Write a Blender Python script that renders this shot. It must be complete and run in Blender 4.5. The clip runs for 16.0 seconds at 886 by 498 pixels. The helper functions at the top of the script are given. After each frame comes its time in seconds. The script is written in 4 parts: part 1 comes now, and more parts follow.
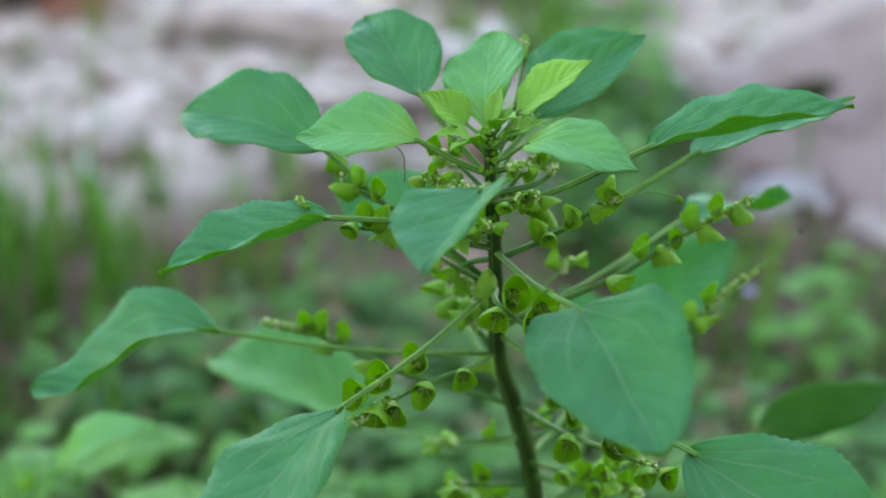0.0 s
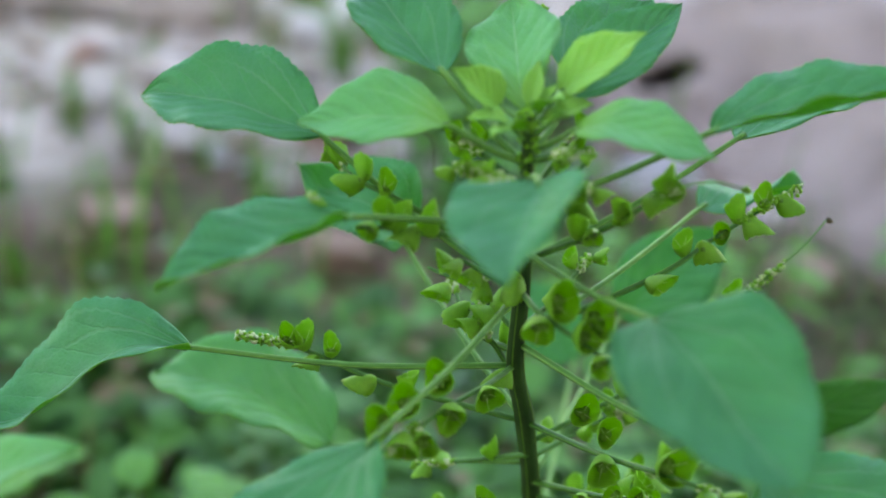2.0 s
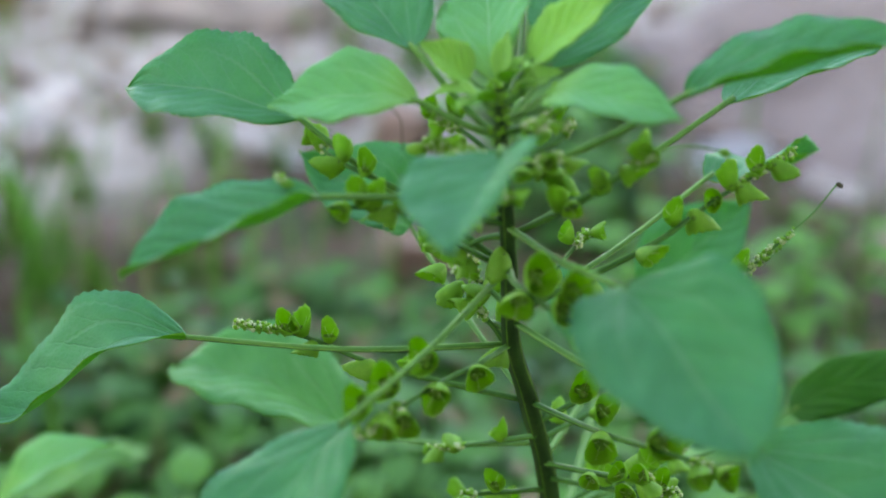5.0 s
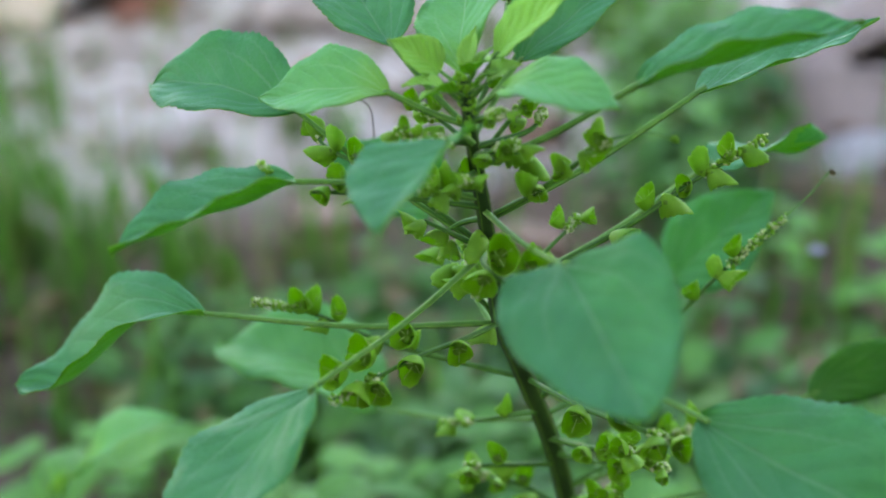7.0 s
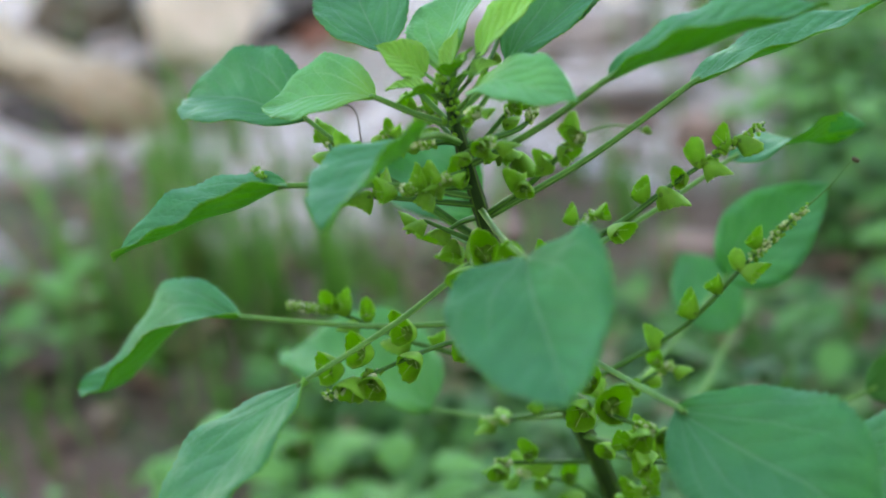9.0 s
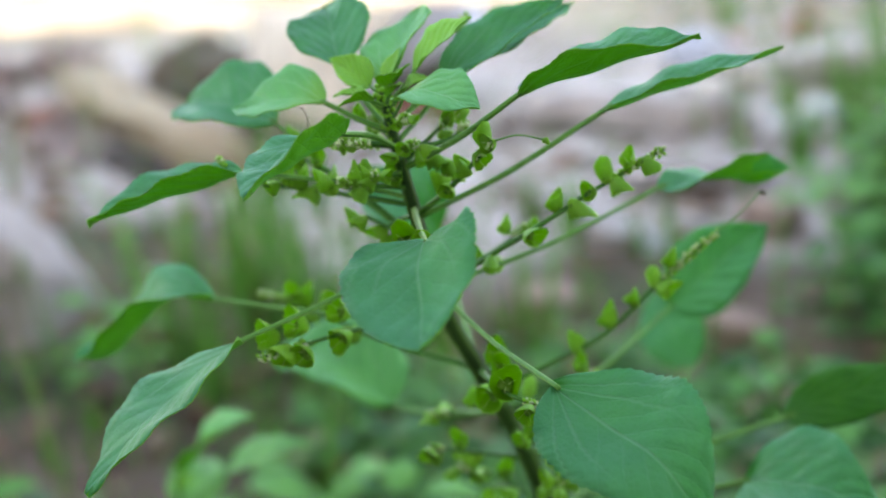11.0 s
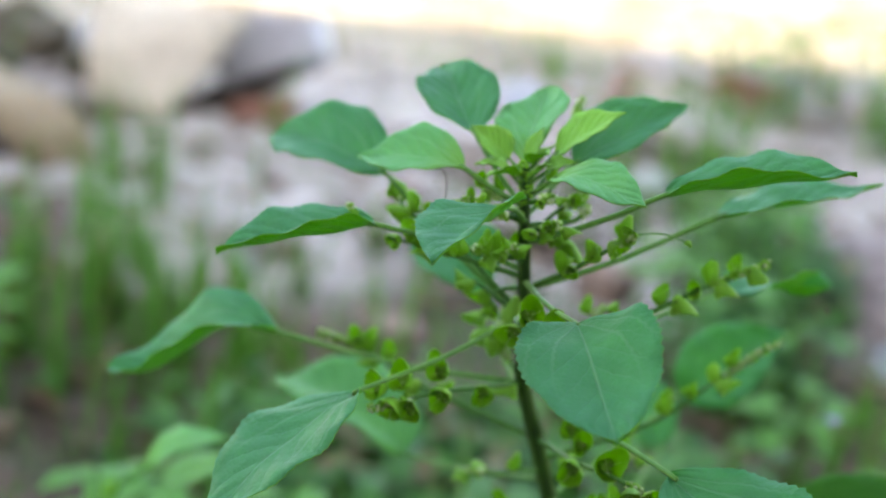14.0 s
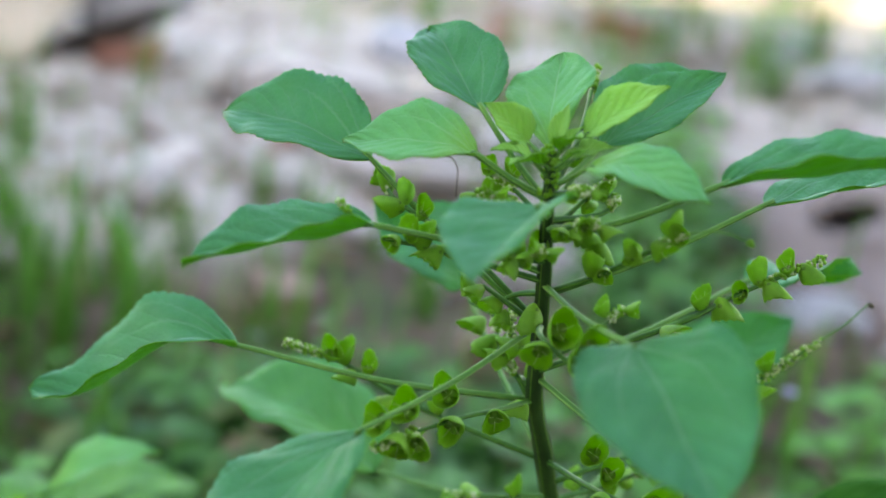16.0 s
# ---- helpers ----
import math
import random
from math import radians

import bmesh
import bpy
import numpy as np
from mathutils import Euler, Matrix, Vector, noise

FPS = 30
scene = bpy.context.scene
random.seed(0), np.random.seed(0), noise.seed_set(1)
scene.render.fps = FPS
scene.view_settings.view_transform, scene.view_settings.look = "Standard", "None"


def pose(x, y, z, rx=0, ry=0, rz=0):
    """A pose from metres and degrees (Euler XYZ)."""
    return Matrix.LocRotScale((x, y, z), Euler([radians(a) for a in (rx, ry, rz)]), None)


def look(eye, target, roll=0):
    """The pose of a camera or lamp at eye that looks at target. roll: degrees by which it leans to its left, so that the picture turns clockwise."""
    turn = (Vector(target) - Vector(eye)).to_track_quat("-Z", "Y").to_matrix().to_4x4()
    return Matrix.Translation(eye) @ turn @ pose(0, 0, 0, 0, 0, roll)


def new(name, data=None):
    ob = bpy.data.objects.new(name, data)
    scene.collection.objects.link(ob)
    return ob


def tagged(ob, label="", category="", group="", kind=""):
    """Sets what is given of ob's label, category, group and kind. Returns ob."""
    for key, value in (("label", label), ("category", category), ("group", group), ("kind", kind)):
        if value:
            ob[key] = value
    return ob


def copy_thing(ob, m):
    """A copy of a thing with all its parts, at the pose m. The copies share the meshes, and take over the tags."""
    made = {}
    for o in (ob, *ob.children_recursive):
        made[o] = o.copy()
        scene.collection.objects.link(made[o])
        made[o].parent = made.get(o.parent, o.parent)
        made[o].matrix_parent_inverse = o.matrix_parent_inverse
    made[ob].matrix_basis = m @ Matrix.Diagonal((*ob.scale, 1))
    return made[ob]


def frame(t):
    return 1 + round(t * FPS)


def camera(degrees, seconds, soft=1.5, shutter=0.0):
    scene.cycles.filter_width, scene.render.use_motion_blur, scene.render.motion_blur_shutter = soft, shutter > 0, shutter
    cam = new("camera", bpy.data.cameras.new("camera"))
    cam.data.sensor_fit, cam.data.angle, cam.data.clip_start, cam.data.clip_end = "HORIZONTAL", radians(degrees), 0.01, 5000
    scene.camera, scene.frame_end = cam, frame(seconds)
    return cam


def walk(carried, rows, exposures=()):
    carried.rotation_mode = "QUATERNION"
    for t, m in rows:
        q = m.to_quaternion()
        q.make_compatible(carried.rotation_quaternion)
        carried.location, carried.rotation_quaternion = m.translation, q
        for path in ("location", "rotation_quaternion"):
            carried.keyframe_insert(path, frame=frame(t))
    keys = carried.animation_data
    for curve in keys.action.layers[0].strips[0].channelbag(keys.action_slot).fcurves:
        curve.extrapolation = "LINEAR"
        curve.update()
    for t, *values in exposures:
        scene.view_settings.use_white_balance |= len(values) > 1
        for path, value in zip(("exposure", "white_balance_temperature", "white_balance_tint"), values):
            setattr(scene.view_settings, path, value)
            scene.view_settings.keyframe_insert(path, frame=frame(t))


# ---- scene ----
LENS = 35.00
PATH = [
    (0, pose(0.0132, -0.3125, 0.4527, 67.39, -1.70, 6.64)),
    (0.5, pose(0.0051, -0.3059, 0.4499, 67.30, -2.11, 4.63)),
    (1, pose(-0.0066, -0.2967, 0.4457, 67.47, -2.85, 2.75)),
    (1.5, pose(-0.0197, -0.2826, 0.4408, 66.56, -3.24, 1.65)),
    (2, pose(-0.0342, -0.2721, 0.4379, 66.84, -3.75, -0.55)),
    (2.5, pose(-0.0438, -0.2646, 0.4374, 66.78, -3.72, -1.33)),
    (3, pose(-0.0469, -0.2623, 0.4347, 66.56, -3.25, -0.92)),
    (3.5, pose(-0.0383, -0.2622, 0.4318, 66.43, -2.30, -0.02)),
    (4, pose(-0.0280, -0.2648, 0.4315, 66.44, -1.37, 0.85)),
    (4.2, pose(-0.0230, -0.2659, 0.4309, 66.63, -0.96, 1.31)),
    (6.3, pose(0.0148, -0.2811, 0.4371, 67.02, 1.66, 6.35)),
    (6.5, pose(0.0201, -0.2834, 0.4367, 67.36, 2.10, 7.45)),
    (7, pose(0.0369, -0.2859, 0.4363, 66.95, 2.75, 9.36)),
    (7.5, pose(0.0474, -0.2845, 0.4316, 66.96, 3.87, 11.24)),
    (8, pose(0.0618, -0.2831, 0.4296, 67.69, 5.34, 13.56)),
    (8.5, pose(0.0774, -0.2815, 0.4284, 68.10, 6.91, 15.33)),
    (9, pose(0.0870, -0.2826, 0.4306, 68.37, 7.54, 17.18)),
    (9.2, pose(0.0921, -0.2855, 0.4319, 69.09, 7.94, 17.54)),
    (11.3, pose(0.1453, -0.3230, 0.4181, 73.36, 4.34, 23.65)),
    (11.5, pose(0.1454, -0.3312, 0.4213, 73.69, 3.01, 23.37)),
    (12, pose(0.1448, -0.3418, 0.4306, 73.38, 0.36, 23.39)),
    (12.5, pose(0.1211, -0.3473, 0.4365, 73.41, -2.24, 21.93)),
    (13, pose(0.0956, -0.3549, 0.4400, 73.50, -3.67, 19.98)),
    (13.5, pose(0.0714, -0.3538, 0.4366, 72.88, -5.17, 17.71)),
    (14, pose(0.0559, -0.3489, 0.4348, 73.14, -6.20, 15.63)),
    (14.5, pose(0.0394, -0.3420, 0.4347, 72.95, -6.79, 14.36)),
    (15, pose(0.0324, -0.3287, 0.4367, 72.73, -6.70, 12.29)),
    (15.5, pose(0.0181, -0.3121, 0.4347, 72.27, -7.03, 10.94)),
    (16, pose(0.0082, -0.2962, 0.4271, 71.25, -6.96, 9.73)),
]
import itertools

cam = camera(LENS, 16.0, 1.9)
walk(cam, PATH, [(0, 3.37, 8700, 10), (16, 3.37, 8700, 10)])
# a long lens held close: shallow focus on the stem
cam.data.dof.use_dof = True
cam.data.dof.focus_distance = 0.32
cam.data.dof.aperture_fstop = 7.6

# ---- light: open shade from an added wall out of view, sun on the yard beyond ----
SUN_ELEV = radians(50)
world = bpy.data.worlds.new("sky")
scene.world = world
world.use_nodes = True
wn = world.node_tree.nodes
sky = wn.new("ShaderNodeTexSky")
sky.sky_type = "NISHITA"
sky.sun_disc = False
sky.sun_elevation = SUN_ELEV
sky.sun_rotation = math.pi
wn["Background"].inputs["Strength"].default_value = 0.15
world.node_tree.links.new(sky.outputs["Color"], wn["Background"].inputs["Color"])
sun_data = bpy.data.lights.new("sun", "SUN")
sun_data.energy = 2.0
sun_data.angle = radians(0.53)
sun_data.color = (1.0, 0.94, 0.86)
sun = new("sun", sun_data)
sun.matrix_world = look((0, -8 * math.cos(SUN_ELEV), 8 * math.sin(SUN_ELEV)), (0, 0, 0))

rng = random.Random(7)


# ---- materials ----
class Nodes:
    """A small builder of node materials."""

    def __init__(self, name):
        self.mat = bpy.data.materials.new(name)
        self.mat.use_nodes = True
        self.tree = self.mat.node_tree
        self.bsdf = self.tree.nodes["Principled BSDF"]
        self.out = self.tree.nodes["Material Output"]

    def add(self, kind):
        return self.tree.nodes.new(kind)

    def link(self, a, b):
        self.tree.links.new(a, b)

    def math(self, op, a, b=None, clamp=False):
        node = self.add("ShaderNodeMath")
        node.operation, node.use_clamp = op, clamp
        for socket, value in zip(node.inputs, (a, b)):
            if value is None:
                continue
            if isinstance(value, (int, float)):
                socket.default_value = value
            else:
                self.link(value, socket)
        return node.outputs[0]

    def smooth(self, value, low, high, to_low=0.0, to_high=1.0):
        node = self.add("ShaderNodeMapRange")
        node.interpolation_type = "SMOOTHSTEP"
        self.link(value, node.inputs[0])
        for n, v in zip((1, 2, 3, 4), (low, high, to_low, to_high)):
            node.inputs[n].default_value = v
        return node.outputs[0]

    def coords(self, kind="Object"):
        return self.add("ShaderNodeTexCoord").outputs[kind]

    def noise(self, where, scale, detail=4.0, rough=0.55):
        node = self.add("ShaderNodeTexNoise")
        node.inputs["Scale"].default_value = scale
        node.inputs["Detail"].default_value = detail
        node.inputs["Roughness"].default_value = rough
        self.link(where, node.inputs["Vector"])
        return node.outputs["Fac"]

    def mix(self, fac, a, b, blend="MIX"):
        node = self.add("ShaderNodeMix")
        node.data_type, node.blend_type = "RGBA", blend
        for socket, value in ((node.inputs[0], fac), (node.inputs[6], a), (node.inputs[7], b)):
            if isinstance(value, (int, float)):
                socket.default_value = value
            elif isinstance(value, tuple):
                socket.default_value = (*value, 1.0)
            else:
                self.link(value, socket)
        return node.outputs[2]

    def bump(self, height, strength, distance):
        node = self.add("ShaderNodeBump")
        node.inputs["Strength"].default_value = strength
        node.inputs["Distance"].default_value = distance
        self.link(height, node.inputs["Height"])
        self.link(node.outputs[0], self.bsdf.inputs["Normal"])
        return node.outputs[0]

    def done(self, colour, rough=0.6, specular=0.5, translucent=None, share=0.0, normal=None):
        if isinstance(colour, tuple):
            self.bsdf.inputs["Base Color"].default_value = (*colour, 1.0)
        else:
            self.link(colour, self.bsdf.inputs["Base Color"])
        if isinstance(rough, (int, float)):
            self.bsdf.inputs["Roughness"].default_value = rough
        else:
            self.link(rough, self.bsdf.inputs["Roughness"])
        self.bsdf.inputs["Specular IOR Level"].default_value = specular
        if translucent is not None:
            thin = self.add("ShaderNodeBsdfTranslucent")
            if isinstance(translucent, tuple):
                thin.inputs["Color"].default_value = (*translucent, 1.0)
            else:
                self.link(translucent, thin.inputs["Color"])
            if normal is not None:
                self.link(normal, thin.inputs["Normal"])
            both = self.add("ShaderNodeMixShader")
            both.inputs[0].default_value = share
            self.link(self.bsdf.outputs[0], both.inputs[1])
            self.link(thin.outputs[0], both.inputs[2])
            self.link(both.outputs[0], self.out.inputs["Surface"])
        return self.mat


def leaf_material(name, dark, light, vein, through_colour, rough=0.5, share=0.3, vein_share=0.62, relief=0.5, laterals=6.5, base_tint=None, sheen=0.11, gloss=0.28):
    """A leaf's skin: midrib and side veins from its own length and breadth, mottling and fine relief."""
    m = Nodes(name)
    uv = m.add("ShaderNodeUVMap")
    uv.uv_map = "blade"
    split = m.add("ShaderNodeSeparateXYZ")
    m.link(uv.outputs[0], split.inputs[0])
    along, across = split.outputs[0], m.math("ABSOLUTE", m.math("MULTIPLY", m.math("SUBTRACT", split.outputs[1], 0.5), 2.0))
    where = m.coords("Object")
    wander = m.noise(where, 260.0, 2.0)
    rib = m.smooth(across, 0.01, 0.032, 1.0, 0.0)
    # two pairs of long veins fan out from the foot of the blade
    fan = None
    for reach, bow, worth in ((0.86, 0.62, 0.7), (1.32, 0.5, 0.55)):
        off = m.math("ABSOLUTE", m.math("SUBTRACT", across, m.math("MULTIPLY", m.math("POWER", along, bow), reach)))
        line = m.math("MULTIPLY", m.smooth(off, 0.012, 0.04, 1.0, 0.0), m.smooth(along, 0.25, 0.75, worth, 0.1))
        fan = line if fan is None else m.math("MAXIMUM", fan, line)
    rib = m.math("MAXIMUM", rib, fan)
    phase = m.math("SUBTRACT", m.math("MULTIPLY", m.math("POWER", along, 1.25), laterals), m.math("MULTIPLY", m.math("POWER", across, 0.85), 2.5))
    phase = m.math("ADD", phase, m.math("MULTIPLY", wander, 0.22))
    near = m.math("ABSOLUTE", m.math("SUBTRACT", m.math("FRACT", phase), 0.5))
    side = m.smooth(near, 0.015, 0.055, 1.0, 0.0)
    side = m.math("MULTIPLY", side, m.smooth(across, 0.4, 1.0, 0.75, 0.12))
    side = m.math("MULTIPLY", side, m.smooth(along, 0.15, 0.4))
    fine = m.add("ShaderNodeTexVoronoi")
    fine.feature = "DISTANCE_TO_EDGE"
    fine.inputs["Scale"].default_value = 620.0
    m.link(where, fine.inputs["Vector"])
    net = m.smooth(fine.outputs["Distance"], 0.02, 0.2, 0.12, 0.0)
    creases = m.math("MAXIMUM", m.math("MAXIMUM", rib, side), net)
    veins = m.math("MAXIMUM", m.math("MAXIMUM", rib, m.math("MULTIPLY", side, 0.4)), net)
    tint = m.add("ShaderNodeObjectInfo").outputs["Random"]
    mottle = m.smooth(m.noise(where, 90.0, 5.0), 0.32, 0.7)
    base = m.mix(mottle, dark, light)
    base = m.mix(m.math("MULTIPLY", tint, 0.35), base, light)
    drift = m.smooth(m.noise(where, 38.0, 3.0), 0.4, 0.62)
    base = m.mix(m.math("MULTIPLY", drift, 0.4), base, tuple(c * k for c, k in zip(dark, (0.95, 0.92, 1.25))))
    blotch = m.smooth(m.noise(where, 420.0, 3.0), 0.66, 0.76)
    base = m.mix(m.math("MULTIPLY", blotch, 0.25), base, vein)
    if base_tint is not None:
        base = m.mix(m.smooth(along, 0.0, 0.4, 0.75, 0.0), base, base_tint)
    # pale points of the teeth
    veins = m.math("MAXIMUM", veins, m.smooth(across, 0.965, 1.0, 0.0, 0.5))
    colour = m.mix(m.math("MULTIPLY", veins, vein_share), base, vein)
    # the skin swells a little between the side veins
    quilt = m.smooth(near, 0.0, 0.5, 0.0, 1.0)
    height = m.math("ADD", m.math("MULTIPLY", quilt, 0.7), m.math("MULTIPLY", creases, -0.9))
    height = m.math("ADD", height, m.math("MULTIPLY", m.noise(where, 700.0, 4.0), 0.8))
    normal = m.bump(height, relief, 0.0006)
    thin = m.mix(m.math("MULTIPLY", veins, 0.4), through_colour, vein)
    # a film of very short hairs, tinted blue-green to imitate sky reflected at grazing angles
    m.bsdf.inputs["Sheen Weight"].default_value = sheen
    m.bsdf.inputs["Sheen Roughness"].default_value = 0.3
    m.bsdf.inputs["Sheen Tint"].default_value = (0.36, 0.82, 0.92, 1.0)
    return m.done(colour, m.smooth(m.noise(where, 150.0), 0.3, 0.7, rough - 0.08, rough + 0.08), gloss, thin, share, normal)


LEAF_TOP = leaf_material("leaf_top", (0.023, 0.186, 0.066), (0.048, 0.265, 0.09), (0.15, 0.36, 0.16), (0.085, 0.4, 0.045), 0.52, 0.46)
LEAF_UNDER = leaf_material("leaf_under", (0.08, 0.25, 0.02), (0.11, 0.31, 0.03), (0.18, 0.38, 0.07), (0.2, 0.52, 0.03), 0.65, 0.5, 0.5, 0.6)
YOUNG_TOP = leaf_material("young_leaf_top", (0.06, 0.29, 0.085), (0.1, 0.37, 0.1), (0.24, 0.5, 0.2), (0.17, 0.5, 0.05), 0.55, 0.4, 0.7, base_tint=(0.17, 0.38, 0.04))
OLD_TOP = leaf_material("old_leaf_top", (0.035, 0.21, 0.042), (0.075, 0.3, 0.055), (0.12, 0.3, 0.08), (0.12, 0.42, 0.03), 0.62, 0.4)
# darkened leaf green: the shade of the leaves above is put into the colour
SHADED_TOP = leaf_material("shaded_leaf_top", (0.018, 0.11, 0.025), (0.04, 0.17, 0.035), (0.08, 0.22, 0.06), (0.06, 0.26, 0.02), 0.62, 0.3)
BUD_TOP = leaf_material("bud_leaf_top", (0.175, 0.45, 0.07), (0.245, 0.53, 0.1), (0.3, 0.5, 0.1), (0.34, 0.6, 0.04), 0.58, 0.42)
WEED_TOP = leaf_material("weed_leaf_top", (0.035, 0.17, 0.035), (0.11, 0.31, 0.05), (0.17, 0.38, 0.1), (0.25, 0.5, 0.04), 0.55, 0.4, sheen=0.08, gloss=0.3)


def stalk_material(name, dark, light, rough=0.55, streak=None):
    m = Nodes(name)
    where = m.coords("Object")
    grain = m.noise(where, 500.0, 4.0)
    patch = m.smooth(m.noise(where, 60.0, 3.0), 0.35, 0.7)
    colour = m.mix(m.math("MULTIPLY", grain, patch), dark, light)
    if streak is not None:
        # pale ribs that run along the stalk
        uv = m.add("ShaderNodeUVMap")
        uv.uv_map = "ribs"
        split = m.add("ShaderNodeSeparateXYZ")
        m.link(uv.outputs[0], split.inputs[0])
        worn = m.math("ADD", split.outputs[0], m.math("MULTIPLY", m.math("SUBTRACT", grain, 0.5), 0.5))
        rib = m.smooth(worn, 0.55, 0.95)
        colour = m.mix(m.math("MULTIPLY", rib, 0.75), colour, streak)
    m.bump(grain, 0.35, 0.0003)
    return m.done(colour, rough, 0.25)


STEM = stalk_material("stem_skin", (0.012, 0.035, 0.007), (0.04, 0.1, 0.018), 0.5, (0.11, 0.24, 0.035))
PETIOLE = stalk_material("petiole_skin", (0.05, 0.17, 0.025), (0.11, 0.27, 0.045), 0.5)
RIDGED = stalk_material("ridged_petiole_skin", (0.045, 0.155, 0.022), (0.1, 0.25, 0.04), 0.5, (0.2, 0.4, 0.1))
AXIS = stalk_material("spike_skin", (0.022, 0.095, 0.012), (0.055, 0.18, 0.022), 0.55, (0.1, 0.27, 0.04))


def bract_material(name, dark, light, through_colour, share=0.35):
    m = Nodes(name)
    where = m.coords("Object")
    tint = m.add("ShaderNodeObjectInfo").outputs["Random"]
    mottle = m.smooth(m.noise(where, 620.0, 4.0), 0.38, 0.64)
    colour = m.mix(m.math("MULTIPLY", m.math("ADD", mottle, tint), 0.5), dark, light)
    m.bump(m.noise(where, 1500.0, 3.0), 0.4, 0.0003)
    return m.done(colour, 0.55, 0.4, through_colour, share)


BRACT = bract_material("bract_skin", (0.105, 0.295, 0.02), (0.2, 0.44, 0.036), (0.31, 0.62, 0.045), 0.44)
FRUIT = bract_material("fruit_skin", (0.09, 0.22, 0.018), (0.15, 0.31, 0.03), (0.16, 0.32, 0.02), 0.25)
FLOWER = bract_material("flower_skin", (0.42, 0.55, 0.22), (0.72, 0.76, 0.5), (0.5, 0.6, 0.2), 0.25)
TIP_BROWN = stalk_material("withered_tip", (0.05, 0.04, 0.02), (0.16, 0.13, 0.06))


def stone_material(name, a, b, spots, scale=9.0, rough=0.85, relief=0.6):
    """Weathered stone or cement: broad tints, spots, pits."""
    m = Nodes(name)
    where = m.coords("Object")
    broad = m.smooth(m.noise(where, scale, 5.0, 0.6), 0.35, 0.65)
    colour = m.mix(broad, a, b)
    stain = m.smooth(m.noise(where, scale * 3.3, 6.0, 0.65), 0.52, 0.68)
    colour = m.mix(m.math("MULTIPLY", stain, 0.65), colour, spots)
    grit = m.noise(where, scale * 28.0, 6.0, 0.7)
    colour = m.mix(m.smooth(grit, 0.3, 0.75, 0.0, 0.35), colour, spots)
    m.bump(m.math("ADD", grit, m.math("MULTIPLY", stain, 0.8)), relief, 0.012)
    return m.done(colour, rough, 0.3)


PINK_STONE = stone_material("pinkish_cement", (0.52, 0.455, 0.445), (0.38, 0.325, 0.315), (0.24, 0.2, 0.19))
PINK_BOULDER = stone_material("pinkish_boulder", (0.305, 0.242, 0.238), (0.222, 0.174, 0.172), (0.15, 0.112, 0.104), 7.0)
LEFT_BOULDER = stone_material("pale_boulder", (0.43, 0.355, 0.35), (0.33, 0.27, 0.265), (0.2, 0.16, 0.15), 7.0)
LILAC_STONE = stone_material("lilac_grey_cement", (0.57, 0.555, 0.62), (0.46, 0.445, 0.5), (0.33, 0.31, 0.34))
GREY_STONE = stone_material("grey_cement", (0.47, 0.455, 0.5), (0.36, 0.35, 0.385), (0.24, 0.235, 0.25))
CREAM_STONE = stone_material("cream_plaster", (0.8, 0.71, 0.62), (0.7, 0.6, 0.51), (0.5, 0.42, 0.35), 6.0)
# near-black colour for lumps that stand in for shade in the rubble's gaps
SHADE_DARK = stone_material("shade_dark_lump", (0.03, 0.02, 0.016), (0.055, 0.036, 0.028), (0.02, 0.014, 0.012))
WHITE_STONE = stone_material("white_plaster", (0.7, 0.69, 0.72), (0.6, 0.59, 0.62), (0.36, 0.35, 0.36), 12.0)
BEIGE_STONE = stone_material("beige_cement", (0.38, 0.3, 0.2), (0.3, 0.22, 0.14), (0.16, 0.11, 0.08), 8.0)
MOSS_STONE = stone_material("mossy_stone", (0.075, 0.068, 0.04), (0.125, 0.1, 0.07), (0.035, 0.028, 0.02))
MAUVE_STONE = stone_material("mauve_cement", (0.3, 0.22, 0.2), (0.2, 0.14, 0.125), (0.1, 0.07, 0.06))
RED_BRICK = stone_material("red_brick", (0.33, 0.135, 0.095), (0.26, 0.11, 0.08), (0.2, 0.12, 0.09), 20.0)
FADED_BRICK = stone_material("faded_brick", (0.34, 0.22, 0.18), (0.27, 0.17, 0.14), (0.22, 0.16, 0.13), 20.0)
WALL_PLASTER = stone_material("wall_plaster", (0.6, 0.57, 0.52), (0.52, 0.49, 0.45), (0.38, 0.35, 0.32), 1.2, 0.9, 0.3)


